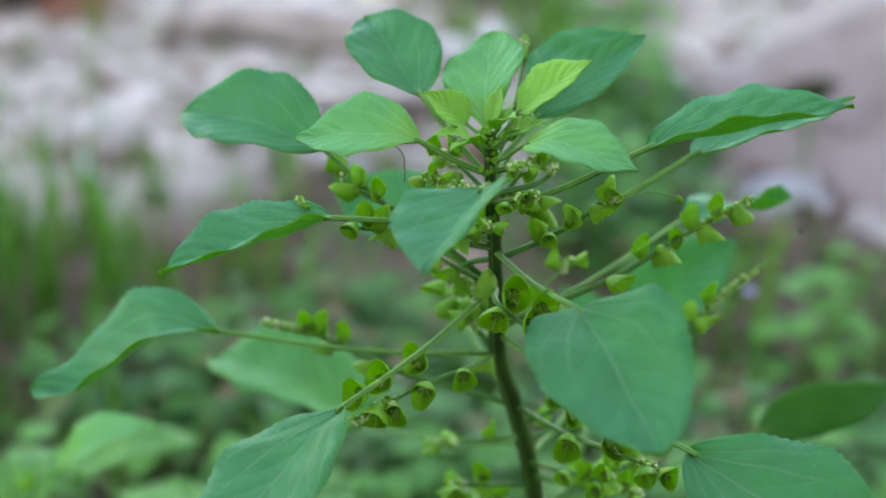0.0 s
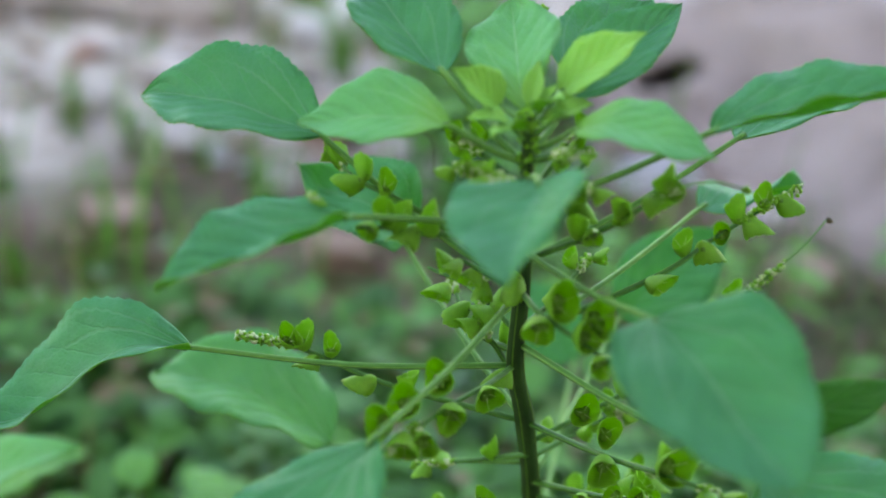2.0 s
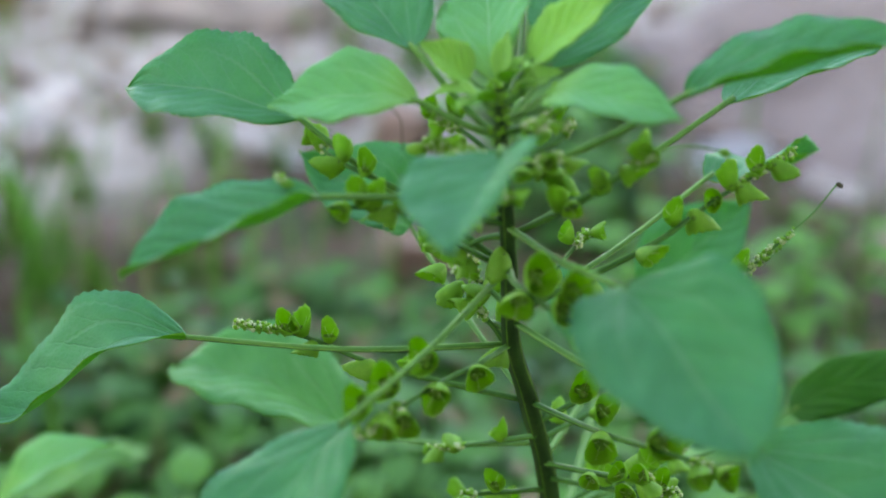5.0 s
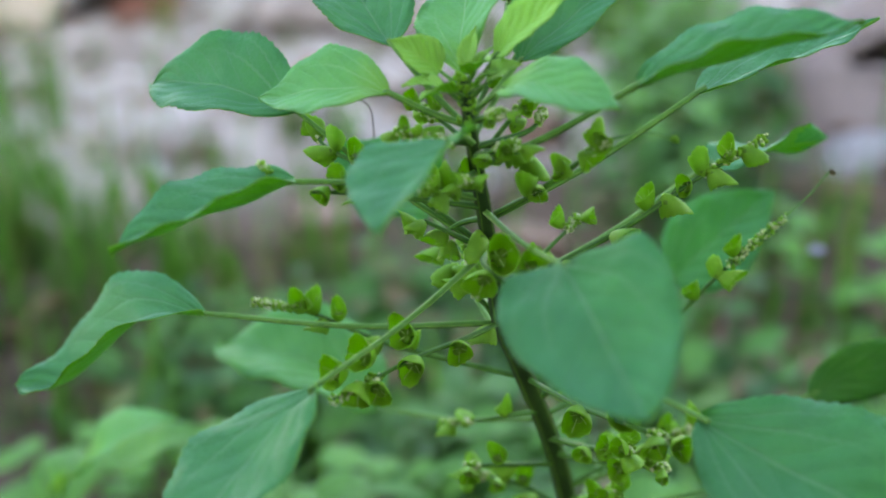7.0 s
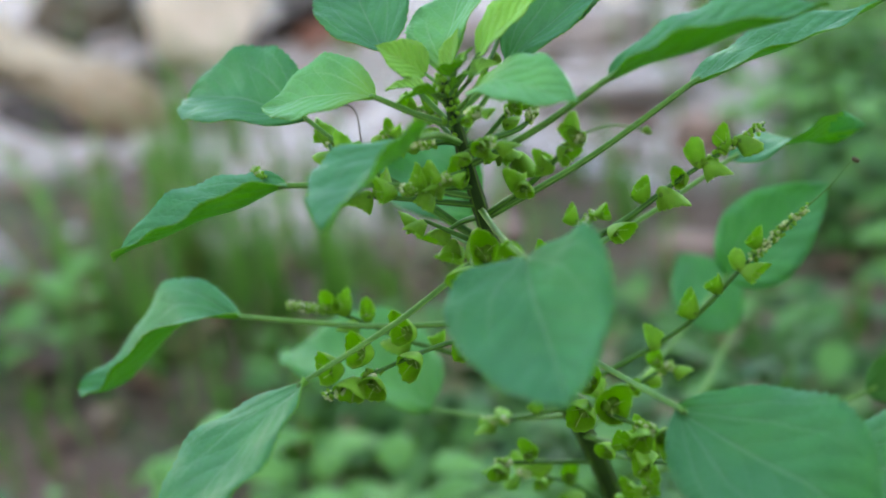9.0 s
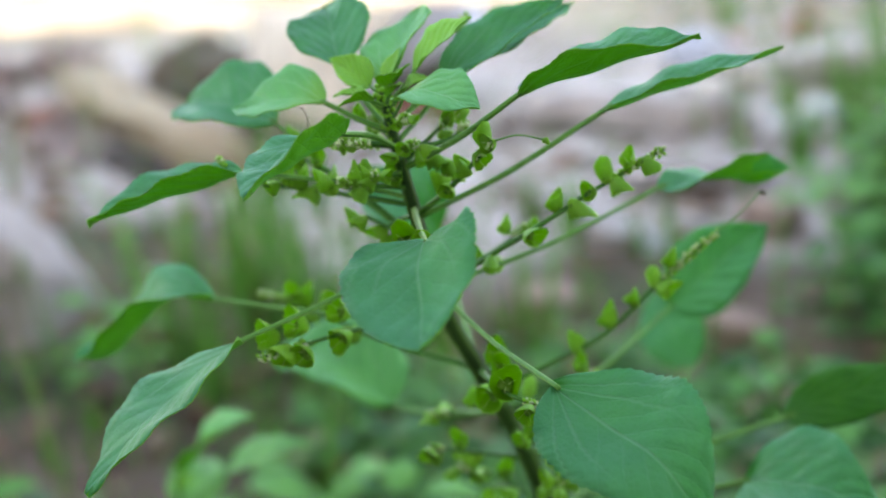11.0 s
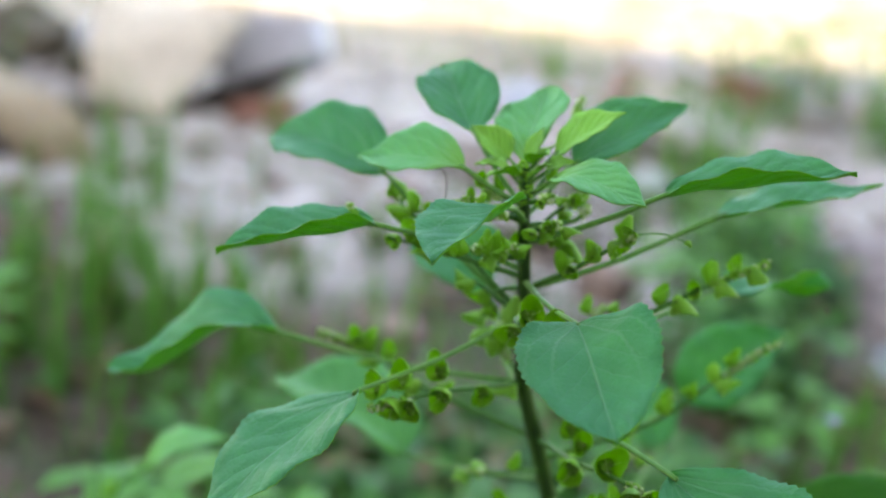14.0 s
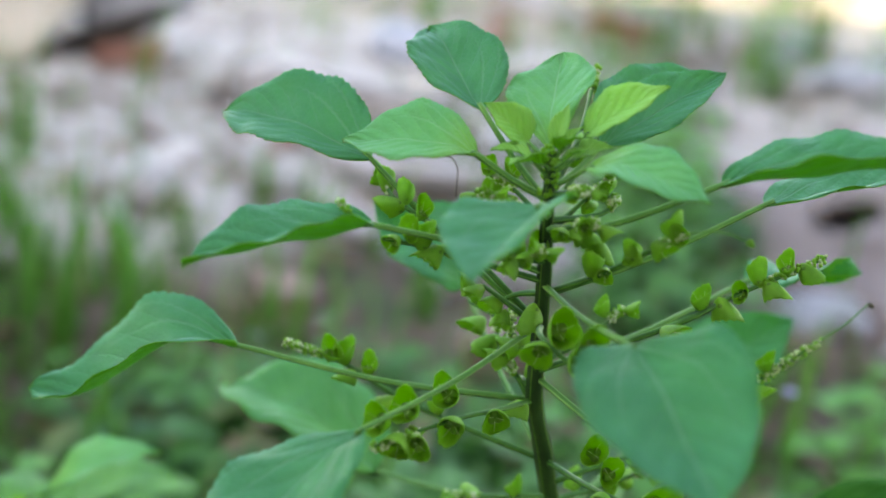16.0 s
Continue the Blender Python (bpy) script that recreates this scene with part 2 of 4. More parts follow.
def ground_material():
    m = Nodes("soil")
    where = m.coords("Object")
    broad = m.smooth(m.noise(where, 2.6, 5.0), 0.38, 0.62)
    colour = m.mix(broad, (0.06, 0.038, 0.028), (0.14, 0.088, 0.066))
    moss = m.smooth(m.noise(where, 7.0, 6.0, 0.65), 0.48, 0.6)
    colour = m.mix(m.math("MULTIPLY", moss, 0.7), colour, (0.03, 0.065, 0.02))
    grit = m.noise(where, 120.0, 6.0, 0.7)
    colour = m.mix(m.smooth(grit, 0.45, 0.75, 0.0, 0.5), colour, (0.3, 0.25, 0.2))
    # crushed pinkish cement between the stones
    split = m.add("ShaderNodeSeparateXYZ")
    m.link(where, split.inputs[0])
    edge = m.math("ADD", split.outputs[1], m.math("MULTIPLY", m.noise(where, 1.3, 4.0), 0.8))
    dust = m.mix(m.smooth(m.noise(where, 16.0, 6.0, 0.65), 0.38, 0.62), (0.46, 0.4, 0.375), (0.31, 0.26, 0.24))
    dust = m.mix(m.smooth(m.noise(where, 30.0, 5.0, 0.65), 0.52, 0.6, 0.0, 0.75), dust, (0.13, 0.105, 0.08))
    dust = m.mix(m.smooth(m.noise(where, 5.0, 5.0, 0.6), 0.5, 0.62, 0.0, 0.45), dust, (0.15, 0.14, 0.09))
    dust = m.mix(m.smooth(grit, 0.45, 0.75, 0.0, 0.5), dust, (0.4, 0.345, 0.33))
    ragged = m.math("ADD", split.outputs[1], m.math("MULTIPLY", m.noise(where, 5.0, 5.0), 0.45))
    wide = m.math("MAXIMUM", m.math("SUBTRACT", m.math("ABSOLUTE", split.outputs[0]), 1.6), 0.0)
    ragged = m.math("SUBTRACT", ragged, wide)
    slant = m.smooth(split.outputs[0], -0.5, -0.2, -0.03, 0.1)
    ragged = m.math("SUBTRACT", ragged, slant)
    ragged = m.math("SUBTRACT", ragged, m.smooth(split.outputs[0], -0.75, -0.5, 0.2, 0.0))
    colour = m.mix(m.smooth(ragged, 0.96, 1.1), colour, dust)
    # the yard past the rubble is pale trodden sand
    sand = m.mix(m.smooth(m.noise(where, 3.4, 3.0), 0.44, 0.56), (0.31, 0.26, 0.2), (0.16, 0.125, 0.088))
    sand = m.mix(m.smooth(grit, 0.5, 0.8, 0.0, 0.4), sand, (0.3, 0.24, 0.17))
    colour = m.mix(m.smooth(edge, 2.2, 2.7), colour, sand)
    m.bump(grit, 0.7, 0.01)
    return m.done(colour, 0.95, 0.2)


SOIL = ground_material()


def blade_material(name, dark, light, dry, single=False):
    m = Nodes(name)
    island = m.add("ShaderNodeObjectInfo").outputs["Random"] if single else m.add("ShaderNodeNewGeometry").outputs["Random Per Island"]
    colour = m.mix(island, dark, light)
    colour = m.mix(m.smooth(island, 0.86, 0.9), colour, dry)
    return m.done(colour, 0.6, 0.3, light, 0.3)


GRASS = blade_material("grass_blade", (0.013, 0.065, 0.008), (0.085, 0.25, 0.028), (0.18, 0.15, 0.07))
LITTER = blade_material("leaf_litter", (0.08, 0.045, 0.03), (0.21, 0.125, 0.08), (0.24, 0.17, 0.115))


# ---- small builders ----
def mesh_of(name, verts, faces, mats, face_mats=None, smooth=True):
    me = bpy.data.meshes.new(name)
    me.from_pydata([tuple(v) for v in verts], [], faces)
    for mat in mats:
        me.materials.append(mat)
    if face_mats is not None:
        me.polygons.foreach_set("material_index", face_mats)
    me.polygons.foreach_set("use_smooth", [smooth] * len(me.polygons))
    me.update()
    return me


def part(name, me, parent, label="", m=None):
    """Links a mesh as one part of a thing or of a part."""
    ob = new(name, me)
    ob.parent = parent
    if m is not None:
        ob.matrix_basis = m
    if parent.type == "EMPTY":
        ob.matrix_parent_inverse = Matrix.Translation(-parent.location)
    return tagged(ob, label) if label else ob


def curve_points(points, count):
    """Points along a smooth line through the given ones."""
    p = [Vector(q) for q in points]
    p = [p[0] * 2 - p[1], *p, p[-1] * 2 - p[-2]]
    out = []
    spans = len(p) - 3
    for i in range(count):
        s = i / (count - 1) * spans
        k = min(int(s), spans - 1)
        t = s - k
        a, b, c, d = p[k : k + 4]
        out.append(0.5 * ((2 * b) + (c - a) * t + (2 * a - 5 * b + 4 * c - d) * t * t + (3 * b - a - 3 * c + d) * t**3))
    return out


def tube(points, radius_start, radius_end, count=12, sides=8, ridge=0.0, swell=()):
    """A tapered round stalk along a line, with rounded ends, ridges along it and swollen joints."""
    line = curve_points(points, count)
    verts, faces = [], []
    turn = None
    for i, c in enumerate(line):
        ahead = (line[min(i + 1, count - 1)] - line[max(i - 1, 0)]).normalized()
        if turn is None:
            turn = ahead.orthogonal().normalized()
        turn = (turn - ahead * turn.dot(ahead)).normalized()
        other = ahead.cross(turn)
        s = i / (count - 1)
        r = radius_start + (radius_end - radius_start) * s
        for at, much in swell:
            r *= 1 + much * math.exp(-(((s - at) * count / 1.6) ** 2))
        for j in range(sides):
            a = 2 * math.pi * j / sides
            rr = r * (1 + (ridge if j % 2 else -ridge))
            verts.append(c + turn * (rr * math.cos(a)) + other * (rr * math.sin(a)))
    for i in range(count - 1):
        for j in range(sides):
            k = (j + 1) % sides
            faces.append((i * sides + j, i * sides + k, (i + 1) * sides + k, (i + 1) * sides + j))
    for end, c, way in ((0, line[0], line[0] - line[1]), (count - 1, line[-1], line[-1] - line[-2])):
        verts.append(c + way.normalized() * (radius_start if end == 0 else radius_end) * 0.6)
        n = len(verts) - 1
        for j in range(sides):
            k = (j + 1) % sides
            faces.append((end * sides + k, end * sides + j, n) if end == 0 else (end * sides + j, end * sides + k, n))
    return verts, faces


def ribbed(name, verts, faces, mat, sides):
    """A stalk's mesh whose skin knows where its ridges run."""
    me = mesh_of(name, verts, faces, (mat,))
    layer = me.uv_layers.new(name="ribs")
    layer.data.foreach_set("uv", [c for loop in me.loops for c in ((0.0, 1.0)[loop.vertex_index % sides % 2], 0.0)])
    return me


def blade(length, width, fold=10.0, arch=0.05, droop=0.0, acute=0.3, wave=0.02, teeth=17, across=4, seed=0, widest=0.75, thick=0.00022, twist=0.0, sway=0.0, full=0.7, blunt=0.85):
    """A leaf blade along +x, breadth along y, upper side +z: two skins and a rim, toothed edge, V fold, arch and waves."""
    r = random.Random(seed)
    rows = teeth * 2 + 1
    shift = r.random() * 6
    tops = []
    for i in range(rows + 1):
        u = i / rows
        half = 0.5 * width * (max(math.sin(math.pi * min(1.0, u) ** widest), 1e-6) ** (full + (blunt - full) * u)) * (1 - acute * u**3)
        half = max(half, 0.0004 * (1 - u) + 0.0001)
        if 0.08 < u < 0.985:
            half *= 1 + (0.022 if i % 2 else -0.02) * r.uniform(0.5, 1.4)
        turn = radians(twist) * u
        row = []
        for j in range(-across, across + 1):
            v = j / across
            y = half * v
            z = abs(y) * math.tan(radians(fold)) * min(1, 0.35 + 1.3 * abs(v))
            z += wave * width * math.sin(u * 9 + shift + (2.0 if v < 0 else 0.0)) * v * v
            z += 0.02 * width * math.sin(u * 23 + shift * 2 + 5 * v) * abs(v) + 0.012 * width * math.sin(u * 15 - shift) * (1 - v * v)
            z -= 0.014 * width * (1 - min(1, abs(v) * 5))
            bend = arch * length * 4 * u * (1 - u) - droop * length * (u**2.5 - u) + sway * length * math.sin(2 * math.pi * u)
            c, s = math.cos(turn), math.sin(turn)
            row.append((u * length, y * c - z * s, y * s + z * c + bend, u, v))
        tops.append(row)
    n = 2 * across + 1
    verts, uvs = [], []
    for side in (1, -1):
        for row in tops:
            for x, y, z, u, v in row:
                verts.append((x, y, z + side * thick * 0.5))
                uvs.append((u, 0.5 + 0.5 * v))
    total = (rows + 1) * n
    faces, mats = [], []
    for i in range(rows):
        for j in range(n - 1):
            a, b, c, d = i * n + j, (i + 1) * n + j, (i + 1) * n + j + 1, i * n + j + 1
            faces.append((a, b, c, d))
            mats.append(0)
            faces.append((a + total, d + total, c + total, b + total))
            mats.append(1)
        for j, flip in ((0, False), (n - 1, True)):
            a, b = i * n + j, (i + 1) * n + j
            quad = (a, a + total, b + total, b)
            faces.append(quad[::-1] if flip else quad)
            mats.append(1)
    return verts, faces, mats, uvs


def leaf_mesh(name, top, under, **shape):
    verts, faces, mats, uvs = blade(**shape)
    me = mesh_of(name, verts, faces, (top, under), mats)
    layer = me.uv_layers.new(name="blade")
    flat = [0.0] * (2 * len(me.loops))
    for k, loop in enumerate(me.loops):
        flat[2 * k], flat[2 * k + 1] = uvs[loop.vertex_index]
    layer.data.foreach_set("uv", flat)
    return me


def frame_on(base, tip, side):
    """The pose of a blade: x from base to tip, breadth along side, upper side the one that faces up."""
    x = (Vector(tip) - Vector(base)).normalized()
    z = x.cross(Vector(side)).normalized()
    if z.z < 0:
        z = -z
    y = z.cross(x)
    m = Matrix((x, y, z)).transposed().to_4x4()
    return Matrix.Translation(base) @ m


def cm(*p):
    return Vector(p) * 0.01


def bract_mesh(name, seed):
    """A leafy shell-like cup with a toothed, uneven rim and a small three-lobed fruit deep inside; it opens along +z, attached at the origin."""
    r = random.Random(seed)
    teeth, heights = 11, (0.0, 0.12, 0.3, 0.52, 0.74, 0.9, 1.0)
    segs, rings = teeth * 4, len(heights) - 1
    lean, squash, corner = r.uniform(0.16, 0.34), r.uniform(0.8, 0.98), r.uniform(0.05, 0.14)
    sizes = [r.uniform(0.6, 1.3) for _ in range(teeth)]
    verts, faces, mats = [], [], []
    for side in (0, 1):
        for t in heights:
            for j in range(segs):
                a = 2 * math.pi * j / segs
                # narrow foot, swelling belly, rim that spreads at two corners and stands higher at the back
                rr = 0.0034 * (0.1 + 0.9 * t**0.54) * (1 + corner * math.cos(2 * a) * t) * (1 - 0.07 * max(0.0, t - 0.7) / 0.3)
                h = 0.0049 * t * (1 + lean * math.cos(a)) + 0.0009 * t**4 * math.exp(-((math.sin(a / 2) / 0.3) ** 2))
                if t == 1.0:
                    tooth = (1.0, 0.25, -0.5, 0.25)[j % 4] * sizes[j // 4]
                    rr *= 1 + 0.035 * tooth
                    h += 0.00024 * tooth
                rr += 0.00026 * math.sin(a * 3 + seed) * t
                h += 0.0003 * math.sin(a * 2 + seed * 2) * t
                rr -= 0.00012 * side
                verts.append((rr * math.cos(a), rr * math.sin(a) * squash, h + 0.00012 * side * (t < 1)))
    total = (rings + 1) * segs
    for k in range(rings):
        for j in range(segs):
            n = (j + 1) % segs
            a, b, c, d = k * segs + j, k * segs + n, (k + 1) * segs + n, (k + 1) * segs + j
            faces += [(a, b, c, d), (a + total, d + total, c + total, b + total)]
            mats += [0, 0]
    for j in range(segs):
        a, b = rings * segs + j, rings * segs + (j + 1) % segs
        faces.append((a, b, b + total, a + total))
        mats.append(0)
    for lobe in range(3):
        a = lobe * 2.094 + seed
        c = Vector((0.0008 * math.cos(a), 0.0008 * math.sin(a), 0.0017))
        start = len(verts)
        for k in range(1, 5):
            for j in range(8):
                p, q = math.pi * k / 5, 2 * math.pi * j / 8
                verts.append(tuple(c + 0.00105 * Vector((math.sin(p) * math.cos(q), math.sin(p) * math.sin(q), math.cos(p)))))
        for k in range(3):
            for j in range(8):
                l = (j + 1) % 8
                faces.append((start + k * 8 + j, start + (k + 1) * 8 + j, start + (k + 1) * 8 + l, start + k * 8 + l))
                mats.append(1)
        faces.append(tuple(start + j for j in range(8)))
        mats.append(1)
    for hair in range(3):
        a = hair * 2.1 + seed * 0.7
        out = Vector((math.cos(a), math.sin(a), 1.6)).normalized()
        tv, tf = tube([(0, 0, 0.0018), Vector((0, 0, 0.0018)) + out * 0.0018, Vector((0, 0, 0.002)) + out * 0.0036], 0.00009, 0.00005, 5, 4)
        start = len(verts)
        verts += [tuple(v) for v in tv]
        faces += [tuple(k + start for k in f) for f in tf]
        mats += [2] * len(tf)
    return mesh_of(name, verts, faces, (BRACT, FRUIT, FLOWER), mats)


BRACTS = [bract_mesh("bract", s) for s in (1, 2, 3, 4, 5, 6)]


def beads(line, spread, size, count, seed):
    """Many tiny buds round a line, as one cluster."""
    r = random.Random(seed)
    verts, faces = [], []
    for i in range(count):
        s = r.random()
        c = line[min(int(s * (len(line) - 1)), len(line) - 2)]
        d = line[min(int(s * (len(line) - 1)), len(line) - 2) + 1] - c
        c = c + d * r.random()
        way = Vector((r.gauss(0, 1), r.gauss(0, 1), r.gauss(0, 1))).normalized()
        c = c + way * spread * r.uniform(0.4, 1.0)
        k = size * r.uniform(0.6, 1.3)
        start = len(verts)
        for p in range(1, 4):
            for j in range(6):
                a, b = math.pi * p / 4, 2 * math.pi * j / 6
                verts.append(c + k * Vector((math.sin(a) * math.cos(b), math.sin(a) * math.sin(b), math.cos(a))))
        verts += [c + Vector((0, 0, k)), c - Vector((0, 0, k))]
        for p in range(2):
            for j in range(6):
                l = (j + 1) % 6
                faces.append((start + p * 6 + j, start + (p + 1) * 6 + j, start + (p + 1) * 6 + l, start + p * 6 + l))
        for j in range(6):
            l = (j + 1) % 6
            faces += [(start + 18, start + j, start + l), (start + 19, start + 12 + l, start + 12 + j)]
    return verts, faces


# ---- ground ----
def ground_height(x, y):
    near = math.exp(-((x / 3.0) ** 2 + ((y - 0.6) / 3.0) ** 2))
    z = 0.035 * near * noise.noise((x * 2.1, y * 2.1, 3.0)) + 0.012 * near * noise.noise((x * 9, y * 9, 7.0))
    # the rubble lies on a low bank
    if abs(x) > 20 or abs(y) > 20:
        return z
    bank = 1 / (1 + math.exp(-(y - 0.95) * 9)) * 1 / (1 + math.exp((y - 2.2) * 6))
    return z + 0.014 * bank + 0.012 * bank * noise.noise((x * 11, y * 11, 2.0)) * math.exp(-((x / 3.0) ** 4))


def spaced(n, reach, fine):
    return [reach * (abs(t) ** fine) * (1 if t > 0 else -1) for t in (2 * i / n - 1 for i in range(n + 1))]


gx, gy = spaced(150, 400.0, 5.0), [0.7 + v for v in spaced(150, 400.0, 5.0)]
gv = [(x, y, ground_height(x, y)) for y in gy for x in gx]
gf = [(j * 151 + i, j * 151 + i + 1, (j + 1) * 151 + i + 1, (j + 1) * 151 + i) for j in range(150) for i in range(150)]
tagged(new("ground", mesh_of("ground", gv, gf, (SOIL,))), "bare brown soil with moss, turning to pale sunlit sand", "ground", kind="structure")

# an unseen wall added behind the camera to keep the sun off the plant
WALL_Y, WALL_TOP = -1.35, 5.12
wb = bmesh.new()
bmesh.ops.create_cube(wb, size=1.0, matrix=Matrix.Translation((0, WALL_Y - 0.12, WALL_TOP / 2 - 0.2)) @ Matrix.Rotation(radians(17), 4, "Z") @ Matrix.Diagonal((24, 0.24, WALL_TOP + 0.4, 1)))
wall_me = bpy.data.meshes.new("wall_south")
wb.to_mesh(wall_me)
wb.free()
wall_me.materials.append(WALL_PLASTER)
tagged(new("wall_south", wall_me), "unseen plain plastered wall added to shade the plant", "wall", kind="structure")

# ---- the plant ----
STEM_LINE = [(1.7, 8.3, -0.5), (1.6, 7.6, 8), (1.2, 6.1, 16), (0.58, 3.9, 23), (-0.08, 2.0, 26.97), (-0.52, 1.15, 28.9), (-0.62, 0.4, 31.1), (-0.68, 0.0, 32.4), (-0.8, -0.35, 34.0), (-0.9, -0.55, 35.4)]
plant = new("herb_plant")
plant.location = cm(1.7, 8.3, 0)
tagged(plant, "green branching herb with toothed leaves and cup-shaped bracts", "plant")


def stem_at(z):
    for a, b in zip(STEM_LINE, STEM_LINE[1:]):
        if a[2] <= z <= b[2]:
            s = (z - a[2]) / (b[2] - a[2])
            return tuple(p + (q - p) * s for p, q in zip(a, b))
    return STEM_LINE[-1]


sv, sf = tube([cm(*p) for p in STEM_LINE], 0.0028, 0.0011, 60, 16, 0.14, [(s, 0.09) for s in (0.2, 0.34, 0.45, 0.555, 0.665, 0.78, 0.86)])
stem_me = mesh_of("stem", sv, sf, (STEM,))
ribs = stem_me.uv_layers.new(name="ribs")
ribs.data.foreach_set("uv", [c for loop in stem_me.loops for c in ((0.0, 1.0, 0.15, 0.6)[loop.vertex_index % 16 % 4], 0.0)])
part("stem", stem_me, plant, "dark green ridged stem, upright and a little bent")

SKINS = {0: (LEAF_TOP, LEAF_UNDER), 1: (YOUNG_TOP, LEAF_UNDER), 2: (BUD_TOP, LEAF_UNDER), 3: (OLD_TOP, LEAF_UNDER), 4: (SHADED_TOP, LEAF_UNDER)}
grown = itertools.count()


def herb_leaf(b, t, s, w, j, fold, arch, droop=0.0, acute=0.2, twist=0.0, sway=0.0, wid=0.75, full=0.7, blunt=0.85, wave=0.028, young=0, mid=None):
    """One leaf with its stalk: base, tip, way of its breadth and breadth in cm, the height of its joint on the stem, then the blade's shape."""
    pose_of = frame_on(cm(*b), cm(*t), s)
    base, tip = cm(*b), cm(*t)
    size = (tip - base).length
    me = leaf_mesh("leaf", *SKINS[young], length=size, width=w * 0.01, fold=fold, arch=arch, droop=droop, acute=acute, twist=twist, sway=sway, widest=wid,
                   full=full, blunt=blunt, teeth=21 if size > 0.025 else 11, wave=wave, seed=next(grown))
    leaf = part("leaf", me, plant, ("bluish green toothed leaf", "bright young green leaf", "tiny yellow-green unfolding leaf", "broad mid-green older leaf", "broad green leaf coloured darker for the shade on it")[young], pose_of)
    joint = cm(*stem_at(j))
    bend = cm(*mid) if mid else (base + joint) / 2 + Vector((0, 0, -0.03 * (base - joint).length))
    into = base + (tip - base).normalized() * 0.0012
    pv, pf = tube([joint, bend, base, into], 0.0008 if size > 0.03 else 0.00055, 0.00055 if size > 0.03 else 0.0003, 18, 8, 0.09)
    stalk = part("petiole", ribbed("petiole", pv, pf, RIDGED, 8), leaf, "pale green leaf stalk")
    stalk.matrix_parent_inverse = pose_of.inverted()


herb_leaf(b=(-5.11, 1.25, 34.11), t=(-9.27, 3.09, 34.17), s=(-0.38, -0.86, -0.34), w=3.0, fold=20, arch=0.085, droop=-0.01, acute=0.19, twist=-9.0, sway=-0.007, wid=0.91, j=31.1, full=0.73)
herb_leaf(b=(-2.46, -0.7, 35.12), t=(-5.53, -0.12, 34.81), s=(-0.14, -0.92, -0.37), w=2.12, fold=15.1, arch=0.071, droop=-0.011, acute=0.12, twist=-4.8, sway=0.016, wid=0.87, j=34.3, young=1, full=0.71)
herb_leaf(b=(-4.28, -2.06, 33.62), t=(-7.7, -4.07, 32.78), s=(0.47, -0.87, 0.16), w=2.5, fold=25.7, arch=0.036, droop=-0.08, acute=0.42, twist=-9.8, sway=-0.008, wid=0.83, j=32.5, mid=(-2.4, -0.5, 33.0), full=0.71)
herb_leaf(b=(-7.85, 1.12, 28.93), t=(-13.14, 0.95, 26.77), s=(0.07, -0.99, -0.1), w=3.1, fold=25.5, arch=-0.004, droop=0.084, acute=0.11, twist=-7.6, sway=0.075, wid=0.9, j=28.9, full=0.72, blunt=0.62)
herb_leaf(b=(-3.59, -4.21, 30.02), t=(-5.97, -7.92, 27.47), s=(0.75, -0.63, 0.22), w=3.09, fold=7.0, arch=0.058, droop=-0.016, acute=0.13, twist=-9.8, sway=0.001, wid=0.92, j=31.15, full=0.72)
herb_leaf(b=(-0.84, -3.02, 34.9), t=(-1.61, -6.41, 34.29), s=(0.91, -0.26, 0.31), w=2.62, fold=23.3, arch=0.024, droop=-0.023, acute=0.13, twist=5.3, sway=-0.008, wid=0.77, j=33.9, mid=(-0.8, -1.6, 34.5), full=0.69)
herb_leaf(b=(1.41, -3.85, 32.64), t=(3.18, -8.34, 31.86), s=(0.9, 0.3, 0.32), w=3.2, fold=19, arch=0.073, droop=-0.084, acute=0.04, twist=1.3, sway=0.028, wid=0.84, j=32.2, full=0.74, blunt=0.52)
herb_leaf(b=(-0.02, -1.2, 35.38), t=(2.48, -2.62, 35.4), s=(0.54, 0.79, 0.28), w=1.75, fold=11.1, arch=0.091, droop=-0.003, acute=0.21, twist=-0.9, sway=0.027, wid=0.79, j=34.6, young=1, full=0.69)
herb_leaf(b=(2.72, -0.71, 35.32), t=(7.09, -0.81, 36.64), s=(0.03, 1.0, -0.02), w=2.63, fold=25.4, arch=0.032, droop=-0.099, acute=0.56, twist=4.1, sway=0.001, wid=0.9, j=33.3, full=0.71)
herb_leaf(b=(3.94, 2.02, 34.32), t=(8.01, 4.12, 35.47), s=(-0.42, 0.86, -0.12), w=2.29, fold=15, arch=0.012, droop=-0.08, acute=0.29, twist=5.2, sway=0.001, wid=0.8, j=31.9, full=0.7)
herb_leaf(b=(-2.62, 0.57, 35.84), t=(-4.53, 3.66, 36.88), s=(-0.86, -0.51, -0.06), w=2.25, fold=19, arch=0.027, droop=-0.008, acute=0.04, twist=-17.5, sway=-0.026, wid=0.89, j=34.2, full=0.71)
herb_leaf(b=(-0.97, -0.3, 35.35), t=(-1.22, 2.75, 36.93), s=(-0.94, 0.09, -0.33), w=2.05, fold=16, arch=0.03, droop=0.021, acute=0.05, twist=-0.8, sway=0.02, wid=1.1, j=35.1, young=1, full=1.0, blunt=0.8)
herb_leaf(b=(-0.28, -0.02, 35.74), t=(1.34, 0.1, 37.05), s=(-0.46, 0.83, 0.3), w=1.25, fold=19.7, arch=0.042, droop=-0.005, acute=0.2, twist=-3.3, sway=0.002, wid=0.78, j=35.0, young=2, full=0.69)
